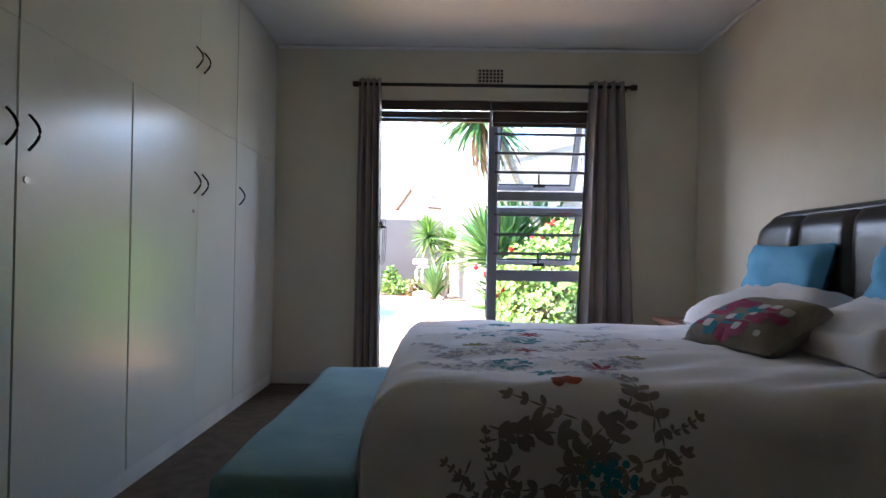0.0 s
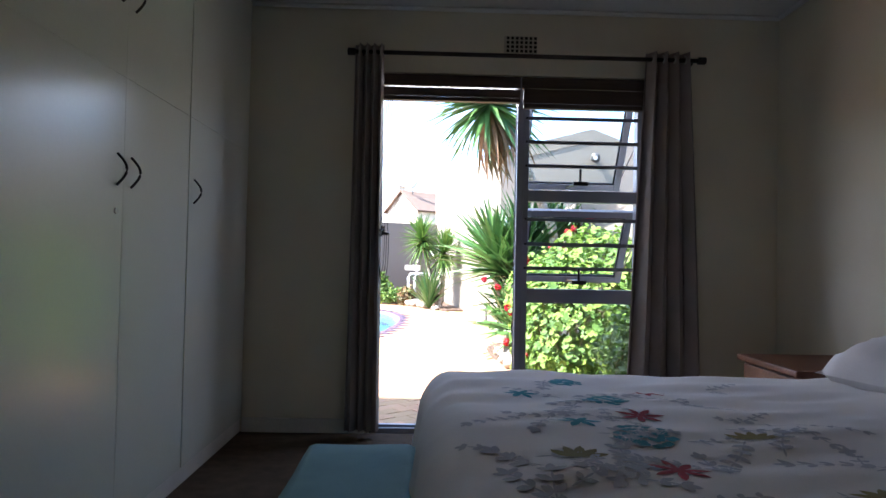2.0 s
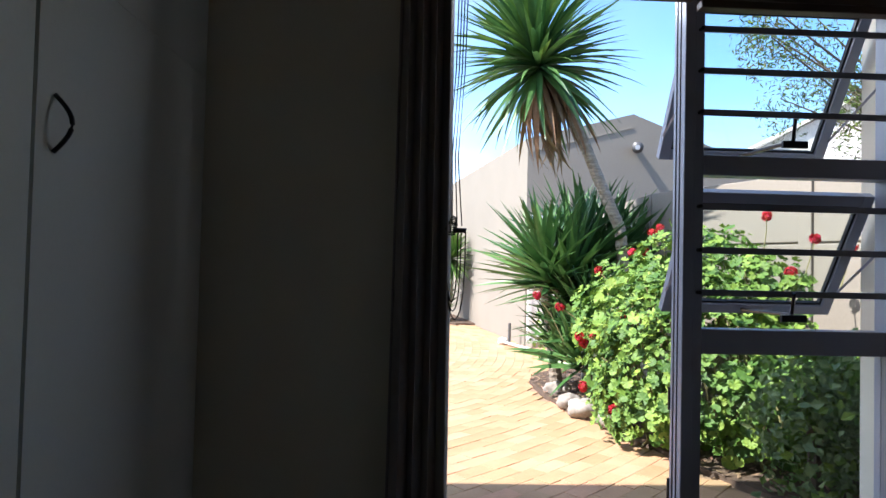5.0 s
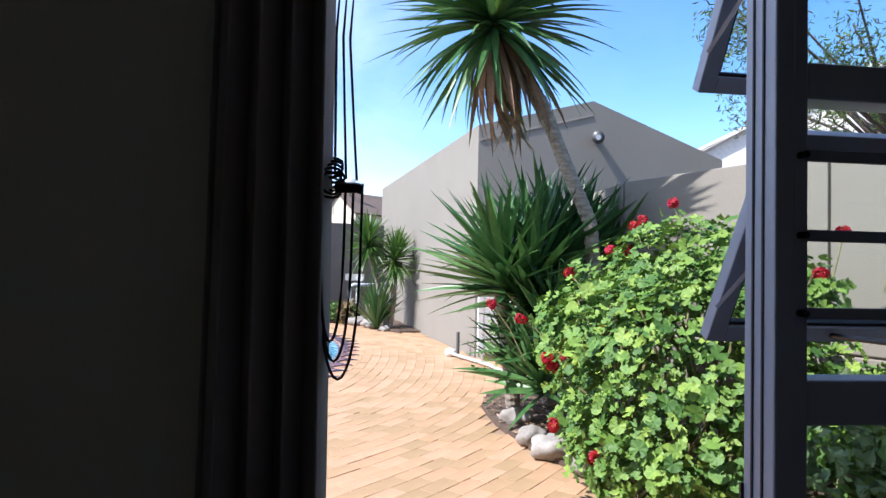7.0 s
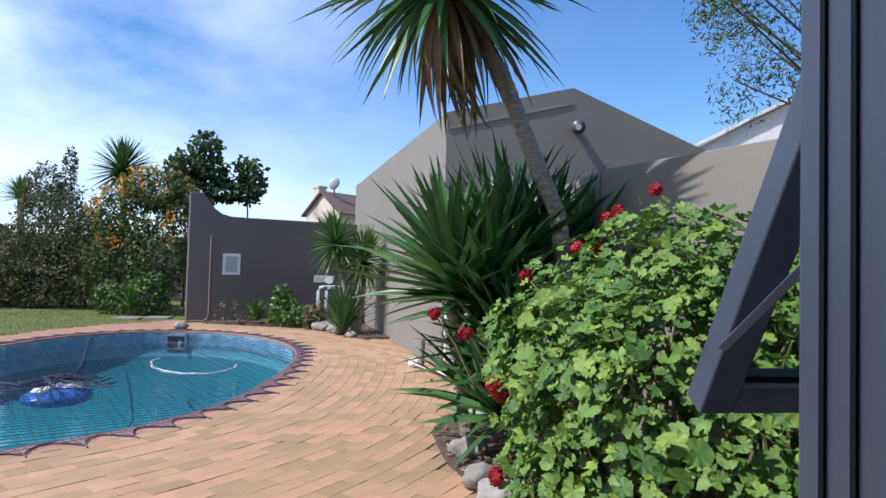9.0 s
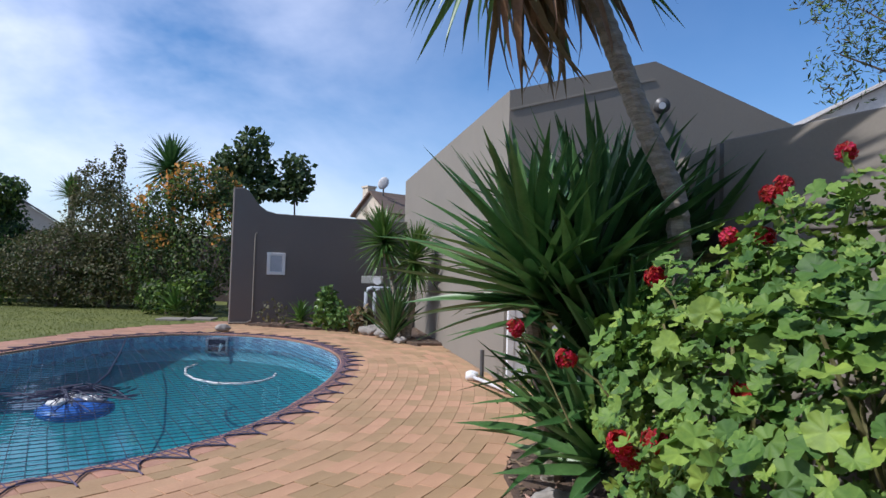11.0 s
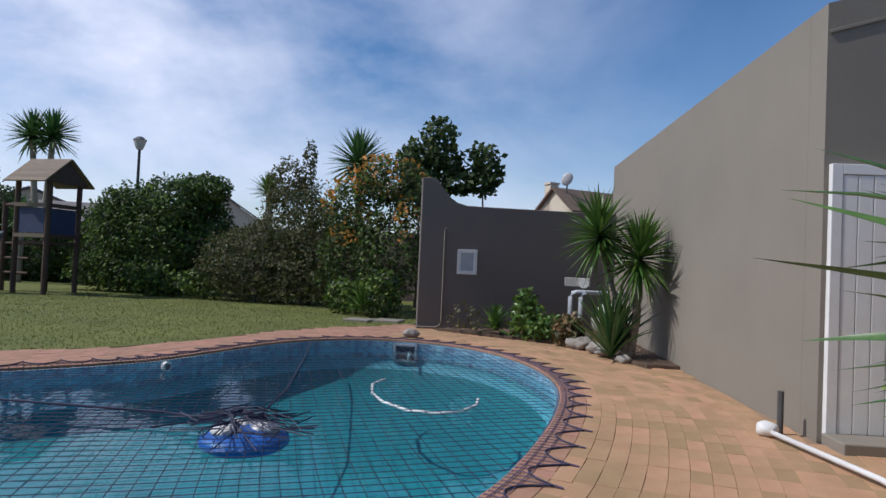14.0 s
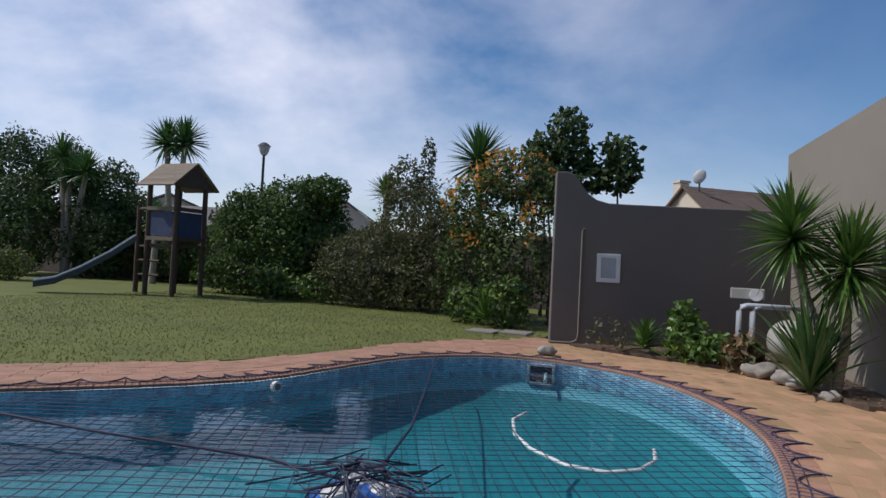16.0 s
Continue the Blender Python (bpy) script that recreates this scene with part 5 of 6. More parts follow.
def bush(label, blobs, per, size, mats, name="bush", seed=1, gap=0.0):
    rng = random.Random(seed)
    per = per * 2.2
    if size >= 0.1 and blobs[0][1][2] > 0.45:
        per, size = per * 1.7, size * 0.72
    th = thing(name, label, "bush" if name == "bush" else "tree")
    crown("crown", blobs, per, size, mats, th, rng, gap=gap)
    for c, r in blobs:
        if r[2] > 0.3:
            limbs([(c[0] + 0.1, c[1] + 0.1, -0.05)], [c], 0.045, th, rng)
    return th


bush("dense fresh green shrub at the lawn edge", [((-12.0, 21.5, 1.3), (1.5, 1.0, 1.3)), ((-11.2, 21.6, 2.3), (1.2, 0.9, 0.75)), ((-10.4, 21.6, 2.75), (0.75, 0.6, 0.42)), ((-12.7, 21.5, 2.0), (0.8, 0.8, 0.8)), ((-10.7, 21.8, 1.3), (1.1, 0.9, 1.3)), ((-12.2, 20.9, 0.5), (1.6, 0.5, 0.55))], 520, 0.14, [M_HEDGE, M_BRIGHTLEAF, M_DARKLEAF], seed=2)
bush("loose grey green shrub at the lawn edge", [((-8.4, 20.8, 0.95), (1.2, 0.9, 0.95)), ((-7.15, 21.0, 3.4), (0.16, 0.16, 0.6)), ((-7.3, 20.9, 1.7), (1.2, 0.9, 1.3)), ((-6.6, 20.6, 1.2), (1.0, 0.8, 1.2)), ((-7.7, 21.0, 2.7), (0.55, 0.5, 0.8)), ((-8.2, 20.2, 0.6), (1.4, 0.5, 0.6)), ((-7.0, 20.2, 0.5), (1.2, 0.5, 0.6))], 620, 0.10, [M_GREYHEDGE, M_GREYHEDGE, M_HEDGE], seed=3, gap=0.2)
bush("orange flowering creeper and shrub beside the dark wall", [((-5.2, 19.8, 2.1), (0.95, 0.7, 0.8)), ((-4.6, 19.6, 2.75), (0.75, 0.6, 0.45)), ((-4.5, 19.4, 1.2), (0.8, 0.6, 1.0)), ((-5.5, 19.8, 1.0), (0.8, 0.6, 0.9)), ((-4.0, 19.6, 2.5), (0.55, 0.5, 0.5))], 520, 0.11, [M_HEDGE, M_DARKLEAF, M_GREYHEDGE, M_BRIGHTLEAF], seed=4, gap=0.15)
rng = random.Random(9)
ob_fl = crown("blossom", [((-5.3, 19.5, 2.4), (0.75, 0.5, 0.5)), ((-4.6, 19.4, 2.95), (0.8, 0.5, 0.35)), ((-5.5, 19.4, 1.6), (0.3, 0.2, 0.3)), ((-4.1, 19.2, 1.9), (0.25, 0.3, 0.5))], 560, 0.11, [M_ORANGE, M_ORANGE, M_BRIGHTLEAF], None, rng, solid=0.9, gap=0.45)
ob_fl.parent = [o for o in scene.objects if o.name.startswith("bush") and "orange" in o["label"]][0]
bush("dark glossy-leaved tree behind the garden wall", [((-4.05, 21.5, 4.15), (0.42, 0.4, 0.42)), ((-3.9, 21.5, 3.6), (0.5, 0.4, 0.35)), ((-2.95, 21.5, 3.62), (0.36, 0.35, 0.34)), ((-3.0, 21.6, 3.05), (0.42, 0.4, 0.3)), ((-4.6, 21.5, 3.6), (0.42, 0.4, 0.42)), ((-3.5, 21.5, 3.05), (0.45, 0.4, 0.3)), ((-4.2, 21.5, 2.9), (0.5, 0.4, 0.4)), ((-2.7, 21.5, 3.25), (0.25, 0.25, 0.22))], 330, 0.17, [M_DARKLEAF, M_HEDGE], name="tree", seed=5, gap=0.1)
bush("dark shrubs along the boundary fence", [((-17.5, 23.4, 1.0), (1.5, 0.7, 1.2)), ((-20.0, 22.8, 1.4), (1.6, 0.9, 1.6)), ((-22.5, 21.5, 1.5), (1.6, 1.0, 1.7)), ((-19.0, 23.3, 2.1), (1.0, 0.7, 0.8)), ((-14.9, 23.3, 1.3), (1.1, 0.6, 1.1)), ((-22.4, 23.2, 3.2), (1.5, 0.8, 1.5)), ((-24.3, 22.6, 3.4), (1.6, 0.9, 1.7)), ((-20.4, 23.5, 3.0), (1.0, 0.6, 1.0))], 380, 0.16, [M_HEDGE, M_DARKLEAF], seed=6)
bush("low silvery bush near the play tower", [((-19.3, 19.3, 0.4), (0.8, 0.6, 0.5)), ((-20.2, 19.0, 0.6), (0.7, 0.6, 0.6))], 600, 0.09, [M_GREYHEDGE, M_BRIGHTLEAF], seed=7)
bush("low leafy plants at the shrub feet", [((-5.2, 18.9, 0.3), (0.5, 0.4, 0.4)), ((-4.4, 18.6, 0.4), (0.4, 0.4, 0.5)), ((-9.6, 20.3, 0.3), (0.6, 0.4, 0.35)), ((-10.8, 20.4, 0.3), (0.7, 0.4, 0.35))], 500, 0.11, [M_HEDGE, M_BRIGHTLEAF], seed=8)
bush("yellow green leafy plant in the bed by the wall", [((-1.35, 16.35, 0.26), (0.26, 0.22, 0.30)), ((-1.05, 16.2, 0.16), (0.32, 0.25, 0.18)), ((-1.38, 16.45, 0.55), (0.14, 0.14, 0.16))], 900, 0.10, [M_BRIGHTLEAF, M_YUCCABRIGHT], seed=12)
bush("sparse trailing flowering plant beside the white door", [((1.15, 10.3, 0.35), (0.28, 0.3, 0.4)), ((1.0, 9.9, 0.15), (0.25, 0.25, 0.2)), ((1.2, 10.4, 0.75), (0.15, 0.15, 0.25))], 210, 0.055, [M_BRIGHTLEAF, M_GERANIUM], seed=15)
bush("feathery grey green bush beneath the barred window", [((1.32, 5.55, 0.34), (0.26, 0.26, 0.40)), ((1.62, 5.58, 0.36), (0.30, 0.26, 0.42)), ((1.45, 5.42, 0.55), (0.22, 0.2, 0.28))], 1500, 0.055, [M_BRIGHTLEAF, M_FEATHER, M_FEATHER], seed=16)
bush("small reddish brown tuft in the bed", [((-0.72, 15.85, 0.16), (0.2, 0.18, 0.22))], 900, 0.12, [M_YUCCADRY, M_GREYHEDGE], seed=13)
bush("sparse twiggy plant in the bed by the wall", [((-2.3, 16.6, 0.2), (0.3, 0.2, 0.25))], 260, 0.07, [M_GREYHEDGE], seed=14)
rng = random.Random(41)


def yucca(label, heads, trunk, length, width, n, mats, category="yucca tree", low=-0.8):
    th = thing("yucca_tree", label, category)
    for h in heads:
        ringed_trunk([(trunk[0], trunk[1], -0.05), ((trunk[0] + h[0]) / 2 + 0.05, trunk[1], h[2] / 2), (h[0], h[1], h[2] - 0.05)], 0.11, 0.08, th, sides=8)
        rosette_mesh("crown", rosette(h, (0, 0, 1), n, length, width, rng, low=low, high=1.5), length, width, 0.2, [mats, M_YUCCADRY], th, rng, segs=4)
    return th


yucca("tall dark yucca rising behind the shrubs", [(-6.15, 21.7, 3.5)], (-6.1, 21.7), 0.95, 0.07, 170, M_YUCCA)
yucca("small yucca head above the grey shrub", [(-8.75, 22.0, 2.75)], (-8.75, 22.0), 0.62, 0.06, 90, M_YUCCABRIGHT, low=-0.1)
yucca("tall twin-headed yucca behind the play tower", [(-17.9, 23.4, 4.6), (-17.1, 23.4, 4.6)], (-17.5, 23.4), 0.95, 0.08, 150, M_YUCCA)
yucca("branching dark yucca by the fence", [(-21.3, 22.2, 4.0), (-20.1, 22.2, 3.5), (-20.9, 22.2, 3.3)], (-20.9, 22.2), 0.85, 0.07, 110, M_YUCCA)
yucca("small yucca near the play tower", [(-16.9, 22.2, 1.95)], (-16.9, 22.2), 0.7, 0.06, 80, M_YUCCA)
agave = thing("agave_plant", "small spiky bright green plant in the bed by the wall", "agave")
rosette_mesh("leaves", rosette((-1.85, 16.55, 0.12), (0, 0, 1), 40, 0.38, 0.06, rng, low=0.1, high=1.5), 0.38, 0.06, 0.5, [M_YUCCABRIGHT], agave, rng)
agave2 = thing("agave_plant", "spiky grey green plant at the shrub feet", "agave")
rosette_mesh("leaves", rosette((-4.7, 18.4, 0.15), (0, 0, 1), 45, 0.6, 0.05, rng, low=0.3, high=1.5), 0.6, 0.05, 0.5, [M_YUCCABRIGHT], agave2, rng)

# airy tree beyond the boundary wall
rng = random.Random(51)
pep = thing("tree", "airy pepper tree with drooping twigs beyond the boundary wall", "tree")
part("trunk", tube(bmesh.new(), [(8.4, 12.3, -0.1), (8.2, 12.1, 1.5), (7.6, 11.9, 3.0)], 0.22, 8, taper=0.15), M_BRANCH, pep)
tips = []
for k in range(26):
    a = rng.uniform(2.0, 4.6)
    tips.append((7.4 + rng.uniform(0.6, 3.2) * math.cos(a), 11.8 + rng.uniform(0.5, 2.6) * math.sin(a), rng.uniform(3.1, 5.6)))
limbs([(7.6, 11.9, 2.9), (7.7, 12.0, 2.6)], tips, 0.035, pep, rng)
crown("crown", [((t[0], t[1], t[2] - 0.25), (0.45, 0.45, 0.55)) for t in tips], 330, 0.11, [M_GREYHEDGE, M_BRIGHTLEAF, M_HEDGE], pep, rng, shape=((0, 0), (0.5, 0.12), (1, 0), (0.5, -0.12)), solid=0.1)

# ---- pool fittings and net ----
net = thing("pool_net", "dark navy safety net stretched over the pool with scalloped purple edge", "net")
ROBOT = Vector((-2.75, 10.7))


def net_z(x, y):
    d = (Vector((x, y)) - ROBOT).length
    return -0.075 - 0.055 * math.exp(-(d / 2.0) ** 2) + 0.006 * noise.noise(Vector((x, y, 0)))


bm_net = bmesh.new()
ang = radians(28)
ca, sa = math.cos(ang), math.sin(ang)
for axis in (0, 1):
    for k in range(-60, 61):
        run = []
        for i in range(-60, 61):
            a, b = (k * 0.10, i * 0.12) if axis == 0 else (i * 0.12, k * 0.10)
            wob = 0.02 * noise.noise(Vector((a * 0.8, b * 0.8, 4 + axis)))
            x, y = -3.1 + ca * a - sa * b + wob, 11.4 + sa * a + ca * b + wob
            if inside(x, y, POOL):
                run.append((x, y, net_z(x, y)))
            else:
                if len(run) > 1:
                    tube(bm_net, run, 0.003, 3)
                run = []
tagged(part("mesh", bm_net, M_NET, net), kind="stuff")
loop_pts = [Vector((p.x, p.y)) for p in POOL]
n_p = len(loop_pts)


def normal_at(i, loop):
    d = loop[(i + 1) % len(loop)] - loop[i - 1]
    return Vector((d.y, -d.x)).normalized()


bm_e, bm_f = bmesh.new(), bmesh.new()
edge = []
for i in range(n_p):
    p, q = loop_pts[i], loop_pts[(i + 1) % n_p]
    na = normal_at(i, loop_pts)
    for s in range(3):
        ph = (3 * i + s) % 6
        off = (0.24, 0.15, 0.10, 0.08, 0.10, 0.15)[ph] * (1 + 0.35 * noise.noise(Vector((p.x * 0.9, p.y * 0.9, 2.0)))) + 0.012 * noise.noise(Vector((p.x * 7, p.y * 7, s * 1.7)))
        c = p.lerp(q, s / 3) + na * off
        edge.append((c.x, c.y, PAVE + 0.008))
        inner = p.lerp(q, s / 3) - na * 0.03
        tube(bm_f, [(inner.x, inner.y, -0.08), (p.lerp(q, s / 3).x + na.x * 0.02, p.lerp(q, s / 3).y + na.y * 0.02, PAVE + 0.007), (c.x, c.y, PAVE + 0.008)], 0.0035, 3)
        if ph == 0:
            hook = c + na * 0.05
            tube(bm_f, [(c.x, c.y, PAVE + 0.01), (hook.x, hook.y, PAVE + 0.004)], 0.006, 4)
tube(bm_e, edge, 0.006, 4, closed=True)
for f in (0.05, 0.11):
    ring = []
    for i in range(n_p):
        c = loop_pts[i] + normal_at(i, loop_pts) * f
        ring.append((c.x, c.y, PAVE + 0.008))
    tube(bm_f, ring, 0.0035, 3, closed=True)
part("edge_cord", bm_e, M_NET, net, "dark blue edge cord")
tagged(part("edge_mesh", bm_f, M_NETPURPLE, net, "faded purple edge netting"), kind="stuff")
for pts in ([(-4.0, 14.55, -0.03), (-3.5, 13.2, -0.07), (-3.0, 11.8, -0.09), (-2.75, 10.8, -0.10)], [(-2.8, 10.7, -0.10), (-3.4, 10.75, -0.09), (-4.6, 10.6, -0.08), (-6.2, 10.45, -0.05)]):
    part("leader_rope", tube(bmesh.new(), pts, 0.010, 5), M_NET, net)
rng = random.Random(61)
for k in range(26):
    a = rng.uniform(0, 6.28)
    p = [(ROBOT.x + r * math.cos(a + b), ROBOT.y + r * math.sin(a + b), -0.10 + 0.05 * rng.random() + (0.05 if r < 0.3 else 0)) for r, b in ((0.62 * rng.uniform(0.6, 1), 0), (0.3, rng.uniform(-0.8, 0.8)), (0.12, rng.uniform(-2, 2)), (0.35, rng.uniform(1, 3)))]
    part("bunched_cord", tube(bmesh.new(), p, 0.005, 4), M_NET, net)

robot = thing("pool_cleaner", "blue and white floating cleaner under the net", "pool cleaner")
bm = bmesh.new()
bmesh.ops.create_uvsphere(bm, u_segments=20, v_segments=10, radius=0.30, matrix=Matrix.Translation((ROBOT.x, ROBOT.y, -0.20)) @ Matrix.Diagonal((1, 1, 0.30, 1)))
part("body", bm, M_BLUEPLASTIC, robot, smooth=True)
for a in (0.3, 2.2, 4.1):
    bm = bmesh.new()
    bmesh.ops.create_uvsphere(bm, u_segments=12, v_segments=8, radius=0.11, matrix=Matrix.Translation((ROBOT.x + 0.13 * math.cos(a), ROBOT.y + 0.13 * math.sin(a), -0.125)) @ Matrix.Diagonal((1, 0.8, 0.35, 1)))
    part("float", bm, M_WHITEPLASTIC, robot, "white plastic float", smooth=True)
hose = thing("pool_hose", "white ribbed hose floating in a loop on the water", "hose")
pts = [(-2.50, 13.0), (-2.53, 12.7), (-2.40, 12.3), (-2.20, 12.0), (-1.92, 11.78), (-1.67, 11.78), (-1.50, 11.93), (-1.42, 12.2), (-1.45, 12.5)]
dense = []
for i in range(len(pts) - 1):
    for k in range(6):
        dense.append(Vector((*pts[i], WATER - 0.005)).lerp(Vector((*pts[i + 1], WATER - 0.005)), k / 6))
part("hose", tube(bmesh.new(), dense, 0.015, 7), M_WHITEPLASTIC, hose, smooth=True)
skim = thing("pool_skimmer", "white framed skimmer opening in the pool wall", "skimmer")
sx, sy = -2.91, 15.22
part("frame", boxes((sx - 0.17, sx - 0.135, sy - 0.03, sy + 0.05, -0.34, -0.09), (sx + 0.135, sx + 0.17, sy - 0.03, sy + 0.05, -0.34, -0.09), (sx - 0.135, sx + 0.135, sy - 0.03, sy + 0.05, -0.12, -0.09), (sx - 0.135, sx + 0.135, sy - 0.03, sy + 0.05, -0.34, -0.31)), M_GREYPIPE, skim, "pale blue grey frame", bevel=0.006)
# near-black block paints in the shade inside the skimmer
part("opening", boxes((sx - 0.135, sx + 0.135, sy, sy + 0.04, -0.31, -0.12)), M_SHADOWGAP, skim)
part("hose_end", tube(bmesh.new(), [(sx + 0.06, sy, -0.20), (sx + 0.08, sy - 0.10, -0.22), (sx + 0.09, sy - 0.18, -0.27)], 0.022, 8), M_WHITEPLASTIC, skim, "white hose end", smooth=True)
plight = thing("pool_light", "small round pale fitting on the pool wall", "pool fitting")
part("ring", tube(bmesh.new(), [(-4.66, 12.45, -0.12), (-4.62, 12.44, -0.12)], 0.05, 14), M_WHITEPLASTIC, plight)
part("lens", tube(bmesh.new(), [(-4.62, 12.44, -0.12), (-4.61, 12.437, -0.12)], 0.028, 12), M_LAMPGREY, plight)
# mosaic band at the waterline
tiles_v, tiles_f = [], []
tl = [Vector((p.x, p.y)) for p in POOL]
for i in range(n_p):
    a, b = tl[i], tl[(i + 1) % n_p]
    na = -normal_at(i, tl) * 0.006
    steps = max(1, round((b - a).length / 0.075))
    for s in range(steps):
        for r in range(3):
            u0, u1 = (s + 0.04) / steps, (s + 0.96) / steps
            z1 = PAVE - 0.035 - r * 0.078
            p0, p1 = a.lerp(b, u0) + na, a.lerp(b, u1) + na
            k = len(tiles_v)
            tiles_v += [(p0.x, p0.y, z1), (p1.x, p1.y, z1), (p1.x, p1.y, z1 - 0.074), (p0.x, p0.y, z1 - 0.074)]
            tiles_f.append((k, k + 1, k + 2, k + 3))
tagged(raw("tile_band", tiles_v, tiles_f, M_POOLTILE, pool, "blue mosaic tiles at the waterline"), kind="stuff")

# ---- far side of the garden ----
fence = tagged(link("boundary_fence", boxes((-32, -2.8, 24.2, 24.4, -0.1, 1.9), (-32.2, -32.0, 4, 24.4, -0.1, 1.9)), M_FENCE), "dark brown boundary wall behind the shrubs", "wall")
tagged(link("boundary_wall_east", boxes((4.9, 30, 17.5, 17.7, -0.1, 1.9)), M_RENDER), "plain boundary wall", "wall", kind="structure")

tower = thing("play_tower", "brown timber play tower with a pitched slatted roof and a slide", "play tower")
TX0, TX1, TY0, TY1 = -13.3, -12.45, 18.72, 19.6
for x in (TX0, TX1):
    for y in (TY0, TY1):
        part("post", tube(bmesh.new(), [(x, y, -0.05), (x, y, 2.55)], 0.06, 8), M_TIMBER, tower)
part("deck", boxes((TX0, TX1, TY0, TY1, 1.10, 1.16)), M_TIMBER, tower)
for z in (1.25, 1.95):
    part("rail", boxes((TX0, TX1, TY0 - 0.07, TY0 - 0.03, z, z + 0.09)), M_THATCH, tower)
    part("rail", boxes((TX1 + 0.03, TX1 + 0.07, TY0, TY1, z, z + 0.09)), M_TIMBER, tower)
part("blue_panel", boxes((TX0 + 0.08, TX1 - 0.08, TY0 - 0.02, TY0, 1.36, 1.93)), M_BLUEPANEL, tower, "faded blue side panel")
part("blue_panel", boxes((TX1 - 0.01, TX1 + 0.01, TY0 + 0.08, TY1 - 0.08, 1.3, 1.93)), M_BLUEPANEL, tower, "faded blue side panel")
ridge_y = (TY0 + TY1) / 2
roof = part("roof", boxes((TX0 - 0.1, TX1 + 0.1, ridge_y - 0.04, ridge_y + 0.04, 3.02, 3.10)), M_TIMBER, tower)
for s in (-1, 1):
    for k in range(7):
        t0 = k / 7
        y0 = ridge_y + s * 0.70 * t0
        z0 = 3.10 - 0.58 * t0
        m = Matrix.Translation((0, y0, z0)) @ Matrix.Rotation(-s * math.atan2(0.58, 0.70), 4, "X")
        part("shingle", boxes((TX0 - 0.12, TX1 + 0.16, 0 if s > 0 else -0.155, 0.155 if s > 0 else 0, -0.005, 0.03), m=m), M_THATCH, roof)
part("gable", slab([(ridge_y - 0.62, 2.52), (ridge_y, 3.04), (ridge_y + 0.62, 2.52)], 0.04, Matrix.Translation((TX1 + 0.10, 0, 0)) @ Matrix.Rotation(radians(90), 4, "Z")), M_TIMBER, roof)
SP = [(-13.55, 18.6, 1.20), (-13.85, 18.2, 0.80), (-14.2, 17.75, 0.42), (-14.5, 17.35, 0.16), (-14.75, 17.05, 0.08)]
sl = [Vector(p) for p in SP]
side = Vector((0.80, -0.60, 0.0)) * 0.2
vs, fs = [], []
for p in sl:
    for w, h in ((-1, 0.14), (-1, 0), (1, 0), (1, 0.14)):
        vs.append(p + side * w + Vector((0, 0, h)))
for i in range(len(sl) - 1):
    for j in range(3):
        k = i * 4 + j
        fs.append((k, k + 1, k + 5, k + 4))
sl_ob = raw("slide", vs, fs, M_SLIDE, tower, "dark plastic slide")
sm = sl_ob.modifiers.new("thick", "SOLIDIFY")
sm.thickness = 0.03
for w in (-1, 1):
    part("slide_rail", tube(bmesh.new(), [p + side * w + Vector((0, 0, 0.15)) for p in sl], 0.022, 6), M_GREYPIPE, tower)
part("post", tube(bmesh.new(), [(-14.15, 19.2, -0.05), (-14.15, 19.2, 2.1)], 0.06, 8), M_TIMBER, tower)
part("beam", tube(bmesh.new(), [(-14.2, 19.2, 2.02), (-13.4, 19.2, 2.02)], 0.05, 8), M_TIMBER, tower)
for z in (0.4, 0.75, 1.1):
    part("rung", tube(bmesh.new(), [(-14.15, 19.2, z), (-13.4, 19.2, z)], 0.035, 6), M_TIMBER, tower)

lampt = thing("street_lamp", "tall black street lamp with a pale lantern head", "street lamp")
part("pole", tube(bmesh.new(), [(-19.0, 29.7, -0.1), (-19.0, 29.7, 5.35)], 0.075, 8, taper=0.055), M_BLACK, lampt)
part("lantern", tube(bmesh.new(), [(-19.0, 29.7, 5.35), (-19.0, 29.7, 5.5), (-19.0, 29.7, 5.75)], 0.12, 10, taper=0.27), M_LAMPGLASS, lampt, "pale glass lantern")
part("cap", tube(bmesh.new(), [(-19.0, 29.7, 5.75), (-19.0, 29.7, 5.83), (-19.0, 29.7, 5.90)], 0.29, 10, taper=0.10), M_LAMPGREY, lampt)


